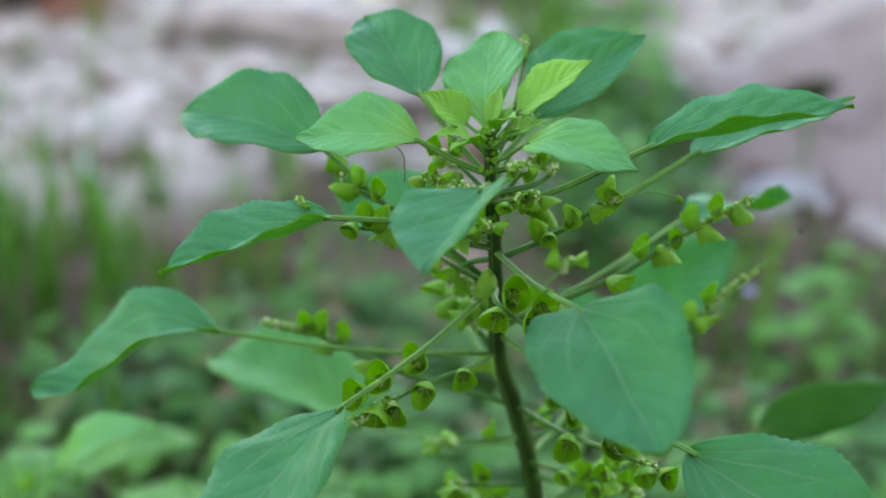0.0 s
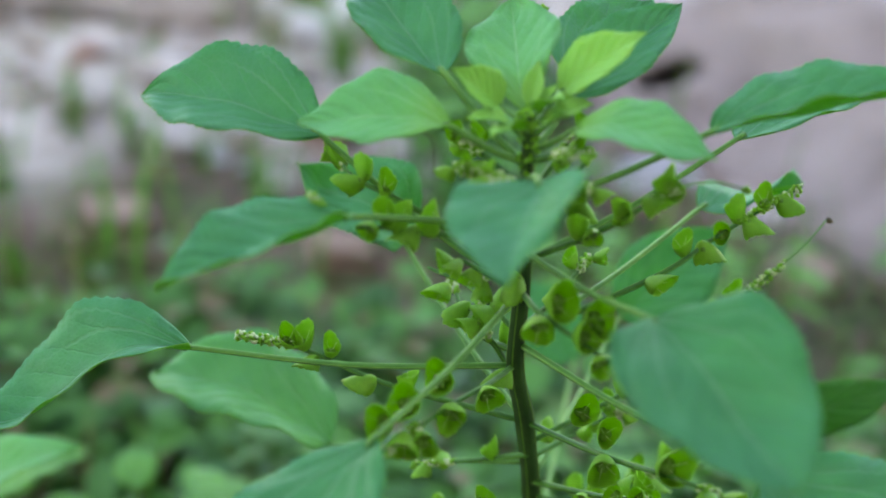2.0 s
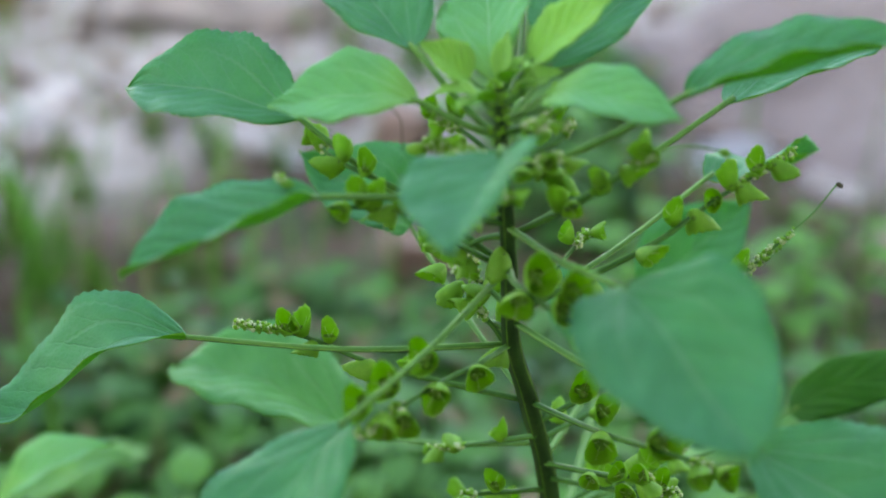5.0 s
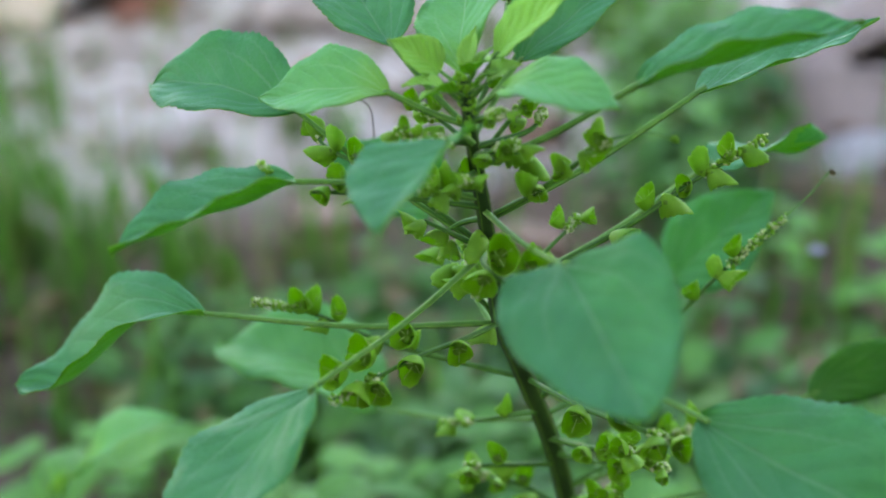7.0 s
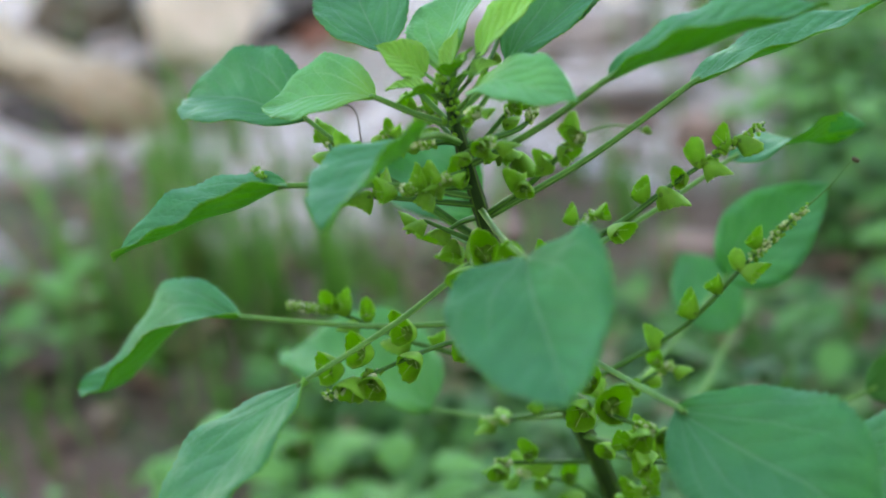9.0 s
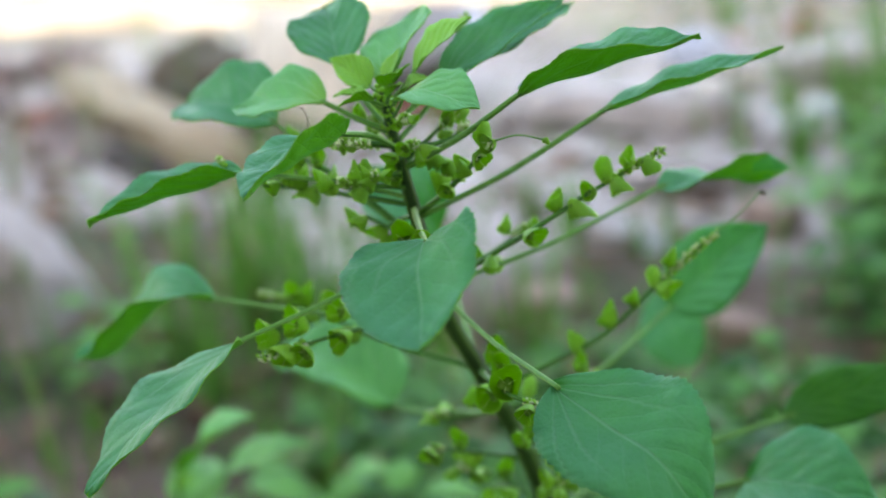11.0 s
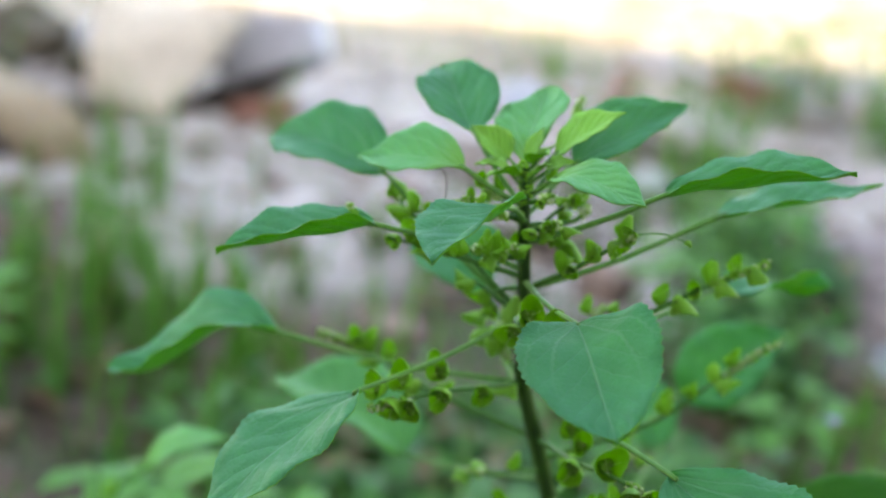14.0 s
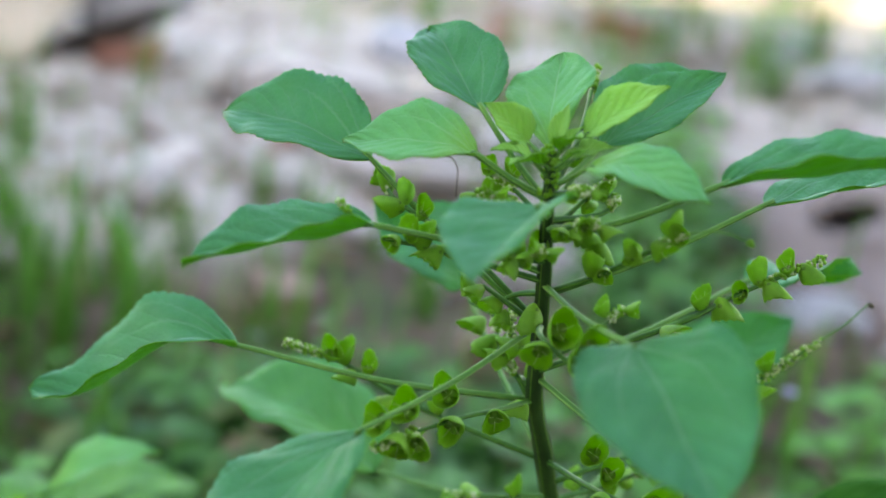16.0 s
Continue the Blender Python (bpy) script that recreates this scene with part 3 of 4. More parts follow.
herb_leaf(b=(0.04, 2.0, 35.47), t=(2.25, 5.2, 36.57), s=(-0.84, 0.5, 0.22), w=2.2, fold=21.8, arch=0.003, droop=-0.041, acute=0.14, twist=-3.8, sway=-0.009, wid=0.78, j=34.0, full=0.69)
herb_leaf(b=(0.1, 0.9, 35.35), t=(2.6, 3.3, 36.93), s=(-0.72, 0.62, 0.25), w=1.8, fold=20, arch=0.02, acute=0.3, wid=0.8, j=34.5, full=0.7)
herb_leaf(b=(-4.86, 5.81, 23.75), t=(-9.9, 7.5, 24.7), s=(-0.25, -0.97, 0.04), w=4.3, fold=14, arch=0.1, droop=0.048, acute=0.0, twist=-8.4, sway=-0.003, wid=0.93, j=25.4, young=3, full=0.48, blunt=0.48)
herb_leaf(b=(4.08, -3.5, 29.23), t=(8.01, -5.57, 27.22), s=(0.55, 0.8, 0.25), w=3.58, fold=9, arch=0.106, droop=0.01, acute=0.08, twist=13.9, sway=-0.052, wid=0.86, j=29.6, full=0.73, blunt=0.7)
herb_leaf(b=(4.2, 5.7, 31.25), t=(7.42, 8.06, 31.25), s=(-0.55, 0.72, 0.42), w=2.1, fold=15, arch=0.03, droop=-0.05, acute=0.1, twist=-100, wid=0.85, j=29.8, full=0.69)
herb_leaf(b=(3.3, 9.9, 26.1), t=(6.29, 10.74, 28.72), s=(-0.6, 0.45, 0.6), w=2.8, fold=10, arch=0.05, acute=0.2, wid=0.8, j=24.6, full=0.7)
herb_leaf(b=(2.8, 14.6, 22.1), t=(0.8, 16.5, 24.1), s=(0.81, 0.35, 0.46), w=2.4, fold=12, arch=0.06, acute=0.2, wid=0.85, j=21.0, full=0.7)
# the overshadowed leaf, its shade carried by the darker skin
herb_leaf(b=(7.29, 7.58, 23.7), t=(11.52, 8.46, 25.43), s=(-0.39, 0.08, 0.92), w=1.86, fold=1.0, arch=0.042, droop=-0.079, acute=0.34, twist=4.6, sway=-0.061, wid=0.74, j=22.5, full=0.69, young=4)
herb_leaf(b=(6.6, 5.0, 22.8), t=(10.6, 3.0, 23.4), s=(0.6, 2.4, 1.2), w=3.6, j=21.5, fold=12, arch=0.1)
herb_leaf(b=(-3.17, 6.93, 29.34), t=(-6.07, 7.19, 31.29), s=(-0.18, -0.73, -0.66), w=2.72, fold=24.7, arch=0.066, droop=0.06, acute=0.4, twist=-1.0, sway=0.13, wid=0.75, j=26.97, full=0.67)
herb_leaf(b=(-1.46, -0.1, 35.42), t=(-2.52, -0.19, 36.15), s=(0.5, 0.8, 0.5), w=0.95, j=35.2, fold=26, arch=0.06, acute=0.5, wid=0.7, young=2)
herb_leaf(b=(-1.0, -0.9, 35.2), t=(-1.68, -1.50, 35.20), s=(0.5, -0.6, 0.3), w=0.8, j=35.0, fold=18, arch=0.1, young=2)
herb_leaf(b=(-0.7, -0.6, 35.5), t=(-0.28, -1.03, 35.92), s=(0.6, 0.6, 0.1), w=0.75, j=35.2, fold=18, arch=0.1, young=2)
herb_leaf(b=(-0.4, -0.5, 35.3), t=(0.36, -0.50, 35.68), s=(0.0, 0.8, 0.3), w=0.7, j=34.9, fold=20, arch=0.1, young=2)
herb_leaf(b=(-1.28, -0.7, 35.22), t=(-2.18, -0.78, 35.29), s=(0.2, 0.8, 0.1), w=0.62, j=34.8, acute=0.4, fold=22, arch=0.1, young=2)
herb_leaf(b=(-0.6, -0.9, 35.3), t=(-0.17, -0.90, 35.64), s=(0.3, 0.7, 0.2), w=0.6, j=35.0, fold=18, arch=0.1, young=2)

herb_leaf(b=(-0.88, -0.4, 35.5), t=(-0.72, 0.3, 36.3), s=(0.8, -0.1, 0.1), w=0.45, j=35.3, fold=28, arch=0.04, acute=0.5, young=2)
herb_leaf(b=(-0.7, -0.5, 35.45), t=(-0.3, -0.15, 35.98), s=(0.5, -0.4, 0.3), w=0.42, j=35.2, fold=26, arch=0.06, acute=0.5, young=2)

sprouted = itertools.count()


def flower_spike(p, tip, at=None, cups=None, face=0.3, k=1.0):
    """A spike along a line (cm) with its leafy cups, given singly or as where they begin and end and how many; tip: how much of it still flowers."""
    n, small = next(sprouted), k
    pts = [cm(*c) for c in p]
    line = curve_points(pts, 40)
    av, af = tube(pts, 0.0008, 0.00042, 24, 8, 0.09)
    spike = part("spike", ribbed("spike", av, af, AXIS, 8), plant, "thin green flower spike with leafy cups")
    if at:
        seats = [(cm(*c), min(range(40), key=lambda i: (line[i] - cm(*c)).length)) for c in at]
    else:
        start, end, count = cups
        steps = [start + (end - start) * (max(i + rng.uniform(-0.15, 0.15), 0.0) / max(count - 1, 1)) ** 0.75 for i in range(count)]
        seats = [(None, int(min(max(v, 0.05), 0.99) * 39)) for v in steps]
    for i, (seat, k) in enumerate(seats):
        ahead = (line[min(k + 1, 39)] - line[max(k - 1, 0)]).normalized()
        a = i * 2.4 + rng.uniform(-0.5, 0.5)
        side = ahead.orthogonal().normalized()
        side = side * math.cos(a) + ahead.cross(side) * math.sin(a)
        if seat is not None:
            # a cup leans out from the spike the way it hangs
            out = seat - line[k]
            side = (side * 0.6 + out.normalized() * min(out.length / 0.002, 1.4)).normalized()
        near = 0.25 if face > 1 else 0.7
        way = (side + ahead * rng.uniform(0.25, 0.6) + Vector((0, -face, 0.34 * face))).normalized()
        size = rng.uniform(0.85, 1.15) * (1.14 if face > 1 else 0.86) * (1.0 - 0.3 * max(0.0, k / 39 - 0.6)) * small
        turn = way.to_track_quat("Z", "X").to_matrix().to_4x4() @ Matrix.Rotation(rng.uniform(-0.8, 0.8), 4, "Z")
        c = line[k] + way * 0.001 if seat is None else line[k] * near + seat * (1 - near) - way * 0.0016
        part("bract", BRACTS[(n + i) % 6], spike, "", Matrix.Translation(c) @ turn @ Matrix.Diagonal((size, size, size * 1.1, 1)))
    if tip:
        fv, ff = beads(line[int((1 - tip) * 39) - 1 :], 0.0014, 0.00046, int(70 + 380 * tip), n)
        # most buds are still green, some have opened white
        open_bud = [1 if rng.random() < 0.36 else 0 for _ in range(len(ff) // 24)]
        part("flower_tip", mesh_of("flower_tip", fv, ff, (BRACT, FLOWER), [open_bud[i // 24] for i in range(len(ff))]), spike, "green and white tiny flower buds")


flower_spike(p=[(-0.67, 0.1, 31.95), (0.8, -0.6, 33.05), (2.11, -1.15, 34.27)], at=[(0.24, -0.26, 33.12), (0.62, -0.52, 32.88), (1.03, -0.66, 33.6), (1.25, -0.8, 33.37), (1.61, -0.93, 33.88), (1.82, -1.0, 34.28), (2.08, -1.14, 34.17)], tip=0.12)
flower_spike(p=[(-0.59, 0.75, 29.8), (2.33, 0.65, 31.55), (3.62, 1.15, 32.35), (5.48, 1.79, 33.39)], at=[(2.34, 0.54, 31.3), (2.62, 1.11, 32.29), (3.34, 0.99, 32.09), (3.76, 1.14, 32.33), (3.94, 1.45, 32.85), (4.44, 1.22, 32.47), (4.51, 1.65, 33.18), (5.08, 1.53, 32.97), (1.18, 0.5, 30.42)], tip=0.2)
flower_spike(p=[(0.1, 2.3, 26.2), (2.98, 3.3, 27.6), (4.6, 3.8, 29.1), (6.12, 4.31, 30.45)], at=[(3.18, 3.49, 28.17), (3.89, 3.67, 28.7), (4.49, 3.82, 29.16), (4.67, 4.08, 29.91), (4.92, 3.72, 28.87), (2.36, 3.1, 27.34)], tip=0.25)
flower_spike(p=[(-0.08, 2, 26.97), (-3.4, 2.04, 27.75), (-5.4, 2.15, 28.5), (-6.98, 2.18, 28.8)], at=[(-5.73, 2.24, 28.73), (-5.35, 2.32, 28.82), (-5.29, 1.9, 27.99), (-4.58, 2.38, 28.78), (-3.87, 1.98, 27.75), (-2.81, 2.22, 27.99)], tip=0.22)
flower_spike(p=[(-0.55, 1.15, 28.9), (-1.24, -0.3, 29.15), (-2.05, -1.6, 29.35), (-3.5, -3.7, 29.35)], at=[(-3.49, -2.93, 29.75), (-3.06, -2.23, 29.8), (-2.37, -1.26, 29.87), (-3.01, -3.05, 29.31), (-2.6, -2.84, 29.13), (-2.03, -1.72, 29.26), (-1.24, -0.56, 29.04)], face=2.4, tip=0.14)
flower_spike(p=[(-0.62, 0.4, 31.1), (-0.45, -1.6, 31.6), (0.4, -2.3, 31.3), (1.0, -2.5, 31.0)], at=[(-0.44, -1.78, 31.36), (-0.08, -1.61, 31.88), (0.38, -2.21, 31.4), (0.76, -2.49, 30.96), (0.68, -2.08, 31.83)], face=2.4, tip=0)
flower_spike(p=[(-0.08, 2, 26.97), (1.41, -0.4, 27.6), (2.44, -2.4, 28.4), (3.5, -2.9, 28.3)], at=[(1.42, -0.59, 27.49), (2.45, -2.24, 28.55), (3.18, -2.86, 28.17), (3.7, -3.02, 28.21), (1.53, -0.03, 28.07), (1.15, 0.88, 28.16)], face=2.4, tip=0.1)
flower_spike(p=[(-0.66, 0, 32.3), (-2.2, -0.3, 32.6), (-3.3, -0.8, 32.9), (-4.2, -1.3, 33.1)], at=[(-3.95, -1.15, 33.07), (-3.35, -0.77, 33.06), (-3.06, -0.71, 32.78), (-3.61, -0.79, 33.47), (-2.67, -0.45, 32.9)], tip=0)
flower_spike(p=[(-0.62, 0.4, 31.1), (-2.6, 0.5, 32.6), (-4.3, 0.9, 33.3), (-4.75, 1.6, 33.5)], at=[(-4.71, 1.4, 33.38), (-4.33, 0.83, 33.13), (-4.01, 1.03, 33.69), (-3.59, 0.83, 33.26), (-5.0, 1.66, 33.7)], tip=0.1)
flower_spike(p=[(-0.62, 0.4, 31.05), (-1.4, 0.1, 31.6), (-2.0, -0.1, 32.0)], at=[(-2.24, -0.24, 31.66), (-2.84, -0.18, 31.74)], tip=0)
flower_spike(p=[(-0.5, 0.9, 29.8), (-1.6, 2.2, 30.3), (-2.6, 3.0, 30.4)], at=[(-2.38, 1.52, 29.23), (-2.44, 2.19, 29.53), (-1.35, 1.47, 29.78), (-1.05, 1.59, 30.08), (-2.31, 1.03, 28.85)], tip=0)
flower_spike(p=[(0.1, 2.4, 25.8), (-1.2, 3.0, 25.2), (-2.6, 3.6, 24.6)], at=[(-2.29, 3.37, 24.56), (-0.73, 2.93, 25.7), (-1.9, 3.31, 24.94)], tip=0.3)
flower_spike(p=[(-0.5, 1, 29.3), (-1.5, 3.0, 28.9), (-2, 4.5, 29.6)], at=[(-1.38, 0.18, 27.85), (-1.69, 0.12, 27.88)], tip=0.12)
flower_spike(p=[(-0.7, -0.1, 32.8), (-1.2, -1, 33.1), (-1.7, -1.9, 33.4)], at=[(-1.25, -0.99, 33.41), (-0.89, -0.31, 33.28), (-1.45, -1.38, 33.43), (-1.33, -1.42, 32.79), (-2.45, -2.23, 33.38)], tip=0.25)
flower_spike(p=[(-0.66, 0.1, 32.0), (-1.2, 0.3, 31.8), (-1.6, 0.2, 31.6)], at=[(-1.79, 0.09, 31.51), (-1.17, -0.1, 30.59), (-0.65, -0.23, 30.72)], tip=0)
flower_spike(p=[(-0.75, -0.3, 33.8), (0.3, 0.5, 33.9), (0.6, 0.9, 34.2)], at=[(0.17, -0.07, 32.9), (0.29, -0.13, 32.66), (0.8, -0.13, 32.04), (-0.21, -0.19, 33.22)], tip=0.15)
flower_spike(p=[stem_at(25.5), (1.4, 3.8, 25.6), (2.6, 4.2, 26.2)], cups=(0.3, 1.0, 5), tip=0.1)
flower_spike(p=[stem_at(23.5), (-0.6, 2.4, 24.2), (-1.6, 1.6, 24.6)], cups=(0.4, 1.0, 4), tip=0.1)
flower_spike(p=[stem_at(22.5), (2.6, 5.0, 23.3), (4.0, 4.6, 24.2)], cups=(0.3, 1.0, 6), tip=0.1)
flower_spike(p=[stem_at(21.5), (-0.5, 4.4, 22.3), (-1.8, 3.8, 23.0)], cups=(0.3, 1.0, 6), tip=0.1)
flower_spike(p=[stem_at(24.6), (1.8, 1.2, 25.5), (2.6, -0.2, 26.4)], cups=(0.4, 1.0, 6), tip=0.1)
flower_spike(p=[stem_at(22.0), (1.6, 3.0, 23.0), (2.2, 1.6, 24.0)], cups=(0.4, 1.0, 6), tip=0.1)
flower_spike(p=[stem_at(20.5), (0.2, 3.6, 21.4), (-0.4, 2.4, 22.4)], cups=(0.4, 1.0, 5), tip=0.1)
flower_spike(p=[stem_at(24.0), (2.0, 2.0, 24.6), (3.4, 1.0, 25.2)], cups=(0.4, 1.0, 5), tip=0.1)
flower_spike(p=[stem_at(30.0), (0.2, 1.8, 30.2), (1.2, 3.2, 30.8)], cups=(0.4, 1.0, 4), tip=0.1)
flower_spike(p=[stem_at(33.6), (-0.3, -1.2, 34.0), (0.3, -1.5, 34.3)], cups=(0.5, 1.0, 3), tip=0.3, k=0.75)
flower_spike(p=[stem_at(33.9), (-1.5, -0.9, 34.2), (-2.3, -1.0, 34.35)], cups=(0.6, 1.0, 3), tip=0.5, k=0.7)
flower_spike(p=[stem_at(33.4), (-0.2, 0.6, 34.0), (0.4, 1.0, 34.6)], cups=(0.5, 1.0, 4), tip=0.3, k=0.8)
flower_spike(p=[stem_at(33.7), (-1.5, 0.6, 34.0), (-2.2, 1.0, 34.3)], cups=(0.5, 1.0, 4), tip=0.3, k=0.8)
flower_spike(p=[stem_at(34.3), (-0.45, 2.0, 35.4), (-0.42, 3.95, 36.5)], cups=(0.25, 0.5, 2), tip=0.14, k=0.7)
flower_spike(p=[stem_at(34.4), (-0.3, -0.9, 34.7), (0.0, -1.3, 34.9)], cups=(0.6, 1.0, 2), tip=0.5, k=0.6)
flower_spike(p=[stem_at(34.0), (-1.2, -1.2, 34.2), (-1.7, -1.7, 34.4)], cups=(0.6, 1.0, 2), tip=0.5, k=0.6)
flower_spike(p=[stem_at(28.3), (-0.9, 1.7, 29.0), (-1.3, 1.7, 29.6), (-1.38, 1.75, 30.9)], cups=(0.3, 0.5, 1), tip=0.45)
flower_spike(p=[stem_at(33.2), (-0.9, -1.2, 33.4), (-0.7, -1.9, 33.6)], cups=(0.6, 1.0, 3), tip=0.4, k=0.7)

for path, bead in (([(2.11, -1.15, 34.27), (2.8, -1.2, 34.45), (3.43, -1.18, 34.34)], (BRACT, 0.0006, 0.0005, 14)),
                   ([(6.12, 4.31, 30.45), (6.7, 4.6, 30.9), (7.22, 4.93, 31.45)], (TIP_BROWN, 0.0005, 0.0005, 12))):
    tv, tf = tube([cm(*p) for p in path], 0.00025, 0.0002, 10, 6)
    thread = part("thread", mesh_of("thread", tv, tf, (PETIOLE,)), plant, "hair-thin stalk beyond a spike")
    end = cm(*path[-1])
    bv, bf = beads([end, end + Vector((0.0008, 0, -0.0004))], bead[1], bead[2], bead[3], 5)
    part("flower_tip", mesh_of("flower_tip", bv, bf, (bead[0],)), thread)
apex = [cm(-0.82, -0.4, 34.3), cm(-0.88, -0.5, 34.9), cm(-0.9, -0.52, 35.4)]
bv, bf = beads(apex, 0.0026, 0.0006, 90, 8)
part("growing_tip", mesh_of("growing_tip", bv, bf, (BRACT,)), plant, "dense green buds round the growing tip")
c = cm(-5.09, -1.85, 33.95)
bv, bf = beads([c, c + Vector((0.0022, -0.0006, -0.0014))], 0.0008, 0.0005, 30, 3)
part("flower_tip", mesh_of("flower_tip", bv, bf, (BRACT, FLOWER), [1 if i // 24 % 3 == 0 else 0 for i in range(len(bf))]), plant, "shed pale green bud lying on a leaf")
# a withered thread that curls down beside a young leaf
tv, tf = tube([cm(-3.2, -0.8, 35.0), cm(-2.95, -1.05, 35.06), cm(-2.78, -1.16, 34.9), cm(-2.74, -1.22, 34.6), cm(-2.73, -1.26, 34.3)], 0.00016, 0.00013, 18, 6)
part("thread", mesh_of("thread", tv, tf, (TIP_BROWN,)), plant, "withered brown thread curling down")


# ---- low weeds round about ----
def weed(seed, height, leaves, size):
    """A low broad-leaved weed: short stem, stalked leaves all round."""
    r = random.Random(seed)
    root = new("weed")
    v, f = tube([(0, 0, -0.01), (r.uniform(-0.01, 0.01), r.uniform(-0.01, 0.01), height * 0.5), (r.uniform(-0.02, 0.02), r.uniform(-0.02, 0.02), height)], 0.002, 0.001, 10, 6)
    stem = new("stem", mesh_of("weed_stem", v, f, (PETIOLE,)))
    stem.parent = root
    for i in range(leaves):
        a = i * 2.4 + r.uniform(-0.3, 0.3)
        z = height * (0.35 + 0.65 * i / leaves)
        out = Vector((math.cos(a), math.sin(a), 0))
        reach = size * r.uniform(0.5, 1.0)
        b = Vector((0, 0, z)) + out * reach * 0.8 + Vector((0, 0, reach * 0.5))
        k = size * r.uniform(0.8, 1.2)
        t = b + (out + Vector((0, 0, r.uniform(-0.4, 0.25)))).normalized() * k
        me = leaf_mesh("weed_leaf", WEED_TOP, LEAF_UNDER, length=(t - b).length, width=k * 0.72, fold=12, arch=0.08, teeth=9, across=2, seed=seed * 50 + i, thick=0.0003)
        ob = new("leaf", me)
        ob.parent = root
        ob.matrix_basis = frame_on(b, t, (-math.sin(a), math.cos(a), 0))
        pv, pf = tube([Vector((0, 0, z * 0.9)), (Vector((0, 0, z)) + b) / 2, b], 0.0009, 0.0006, 6, 5)
        st = new("petiole", mesh_of("petiole", pv, pf, (PETIOLE,)))
        st.parent = root
    return tagged(root, "low light green weed with broad leaves in the grass", "weed", "weeds round the plant")


WEEDS = [weed(21, 0.09, 12, 0.032), weed(22, 0.13, 16, 0.036), weed(23, 0.06, 10, 0.028)]
# where each weed stands, which of the three kinds it is, and its size
WEED_SPOTS = [(-0.2, 0.26, 0, 0.95), (-0.13, 0.2, 1, 0.85), (0.13, 0.34, 2, 1.1), (0.27, 0.36, 0, 1.0), (-0.1, 0.26, 2, 1.0), (0.06, 0.25, 2, 1.1), (0.19, 0.26, 0, 0.9), (-0.28, 0.3, 2, 1.0),
              (0.4, 0.45, 1, 1.0), (-0.5, 0.5, 0, 1.0), (0.36, 0.68, 2, 1.0), (0.33, 0.3, 1, 1.0), (0.17, 0.55, 2, 1.0), (0.22, 0.62, 2, 1.1), (-0.06, 0.3, 2, 0.9), (0.09, 0.62, 2, 1.0),
              (0.04, 1.04, 0, 1.2), (0.03, 0.84, 2, 1.3), (0.0, 0.98, 1, 1.0), (0.05, 1.22, 0, 1.2), (-0.02, 0.88, 2, 1.3), (0.02, 1.12, 1, 1.1)]
YARD_WEEDS = [(0.05, 2.1, 0, 1.9), (0.25, 2.35, 1, 1.8), (0.5, 2.2, 2, 2.2), (0.42, 1.92, 0, 1.9), (0.75, 2.45, 1, 2.0), (-0.1, 2.3, 2, 2.0), (0.66, 1.98, 0, 1.9), (0.18, 1.98, 1, 1.6)]
# a younger herb of the same kind stands close by
young = weed(24, 0.15, 9, 0.034)
young_at = Vector((-0.195, 0.13, ground_height(-0.195, 0.13)))
young.matrix_basis = Matrix.Translation(young_at)
tagged(young, "young light green herb with toothed leaves growing beside the taller one", "weed", "weeds round the plant")
base, tip = cm(-17.0, 11.0, 17.6) - young_at, cm(-12.4, 9.3, 21.1) - young_at
long_leaf = new("leaf", leaf_mesh("young_leaf", YOUNG_TOP, LEAF_UNDER, length=(tip - base).length, width=0.023, fold=24, arch=0.06, teeth=15, seed=77, acute=0.4))
long_leaf.parent = young
long_leaf.matrix_basis = frame_on(base, tip, (-0.2, 1.0, 0.1))
v, f = tube([Vector((0, 0, 0.12)), (Vector((0, 0, 0.15)) + base) / 2, base], 0.0009, 0.0006, 8, 6)
new("petiole", mesh_of("petiole", v, f, (PETIOLE,))).parent = young
for n in range(7):
    bract = new("bract", BRACTS[n % 6])
    bract.parent = young
    bract.matrix_basis = Matrix.Translation(Vector((0.004 * math.cos(n * 2.4), 0.004 * math.sin(n * 2.4), 0.1 + 0.008 * n))) @ Euler((0.9, 0, n * 2.4)).to_matrix().to_4x4()
placed = set()
for n, (x, y, kind, k) in enumerate(WEED_SPOTS + YARD_WEEDS):
    m = Matrix.Translation((x, y, ground_height(x, y))) @ Matrix.Rotation(n * 1.9, 4, "Z") @ Matrix.Scale(k, 4)
    if kind in placed:
        copy_thing(WEEDS[kind], m)
    else:
        WEEDS[kind].matrix_basis = m
        placed.add(kind)


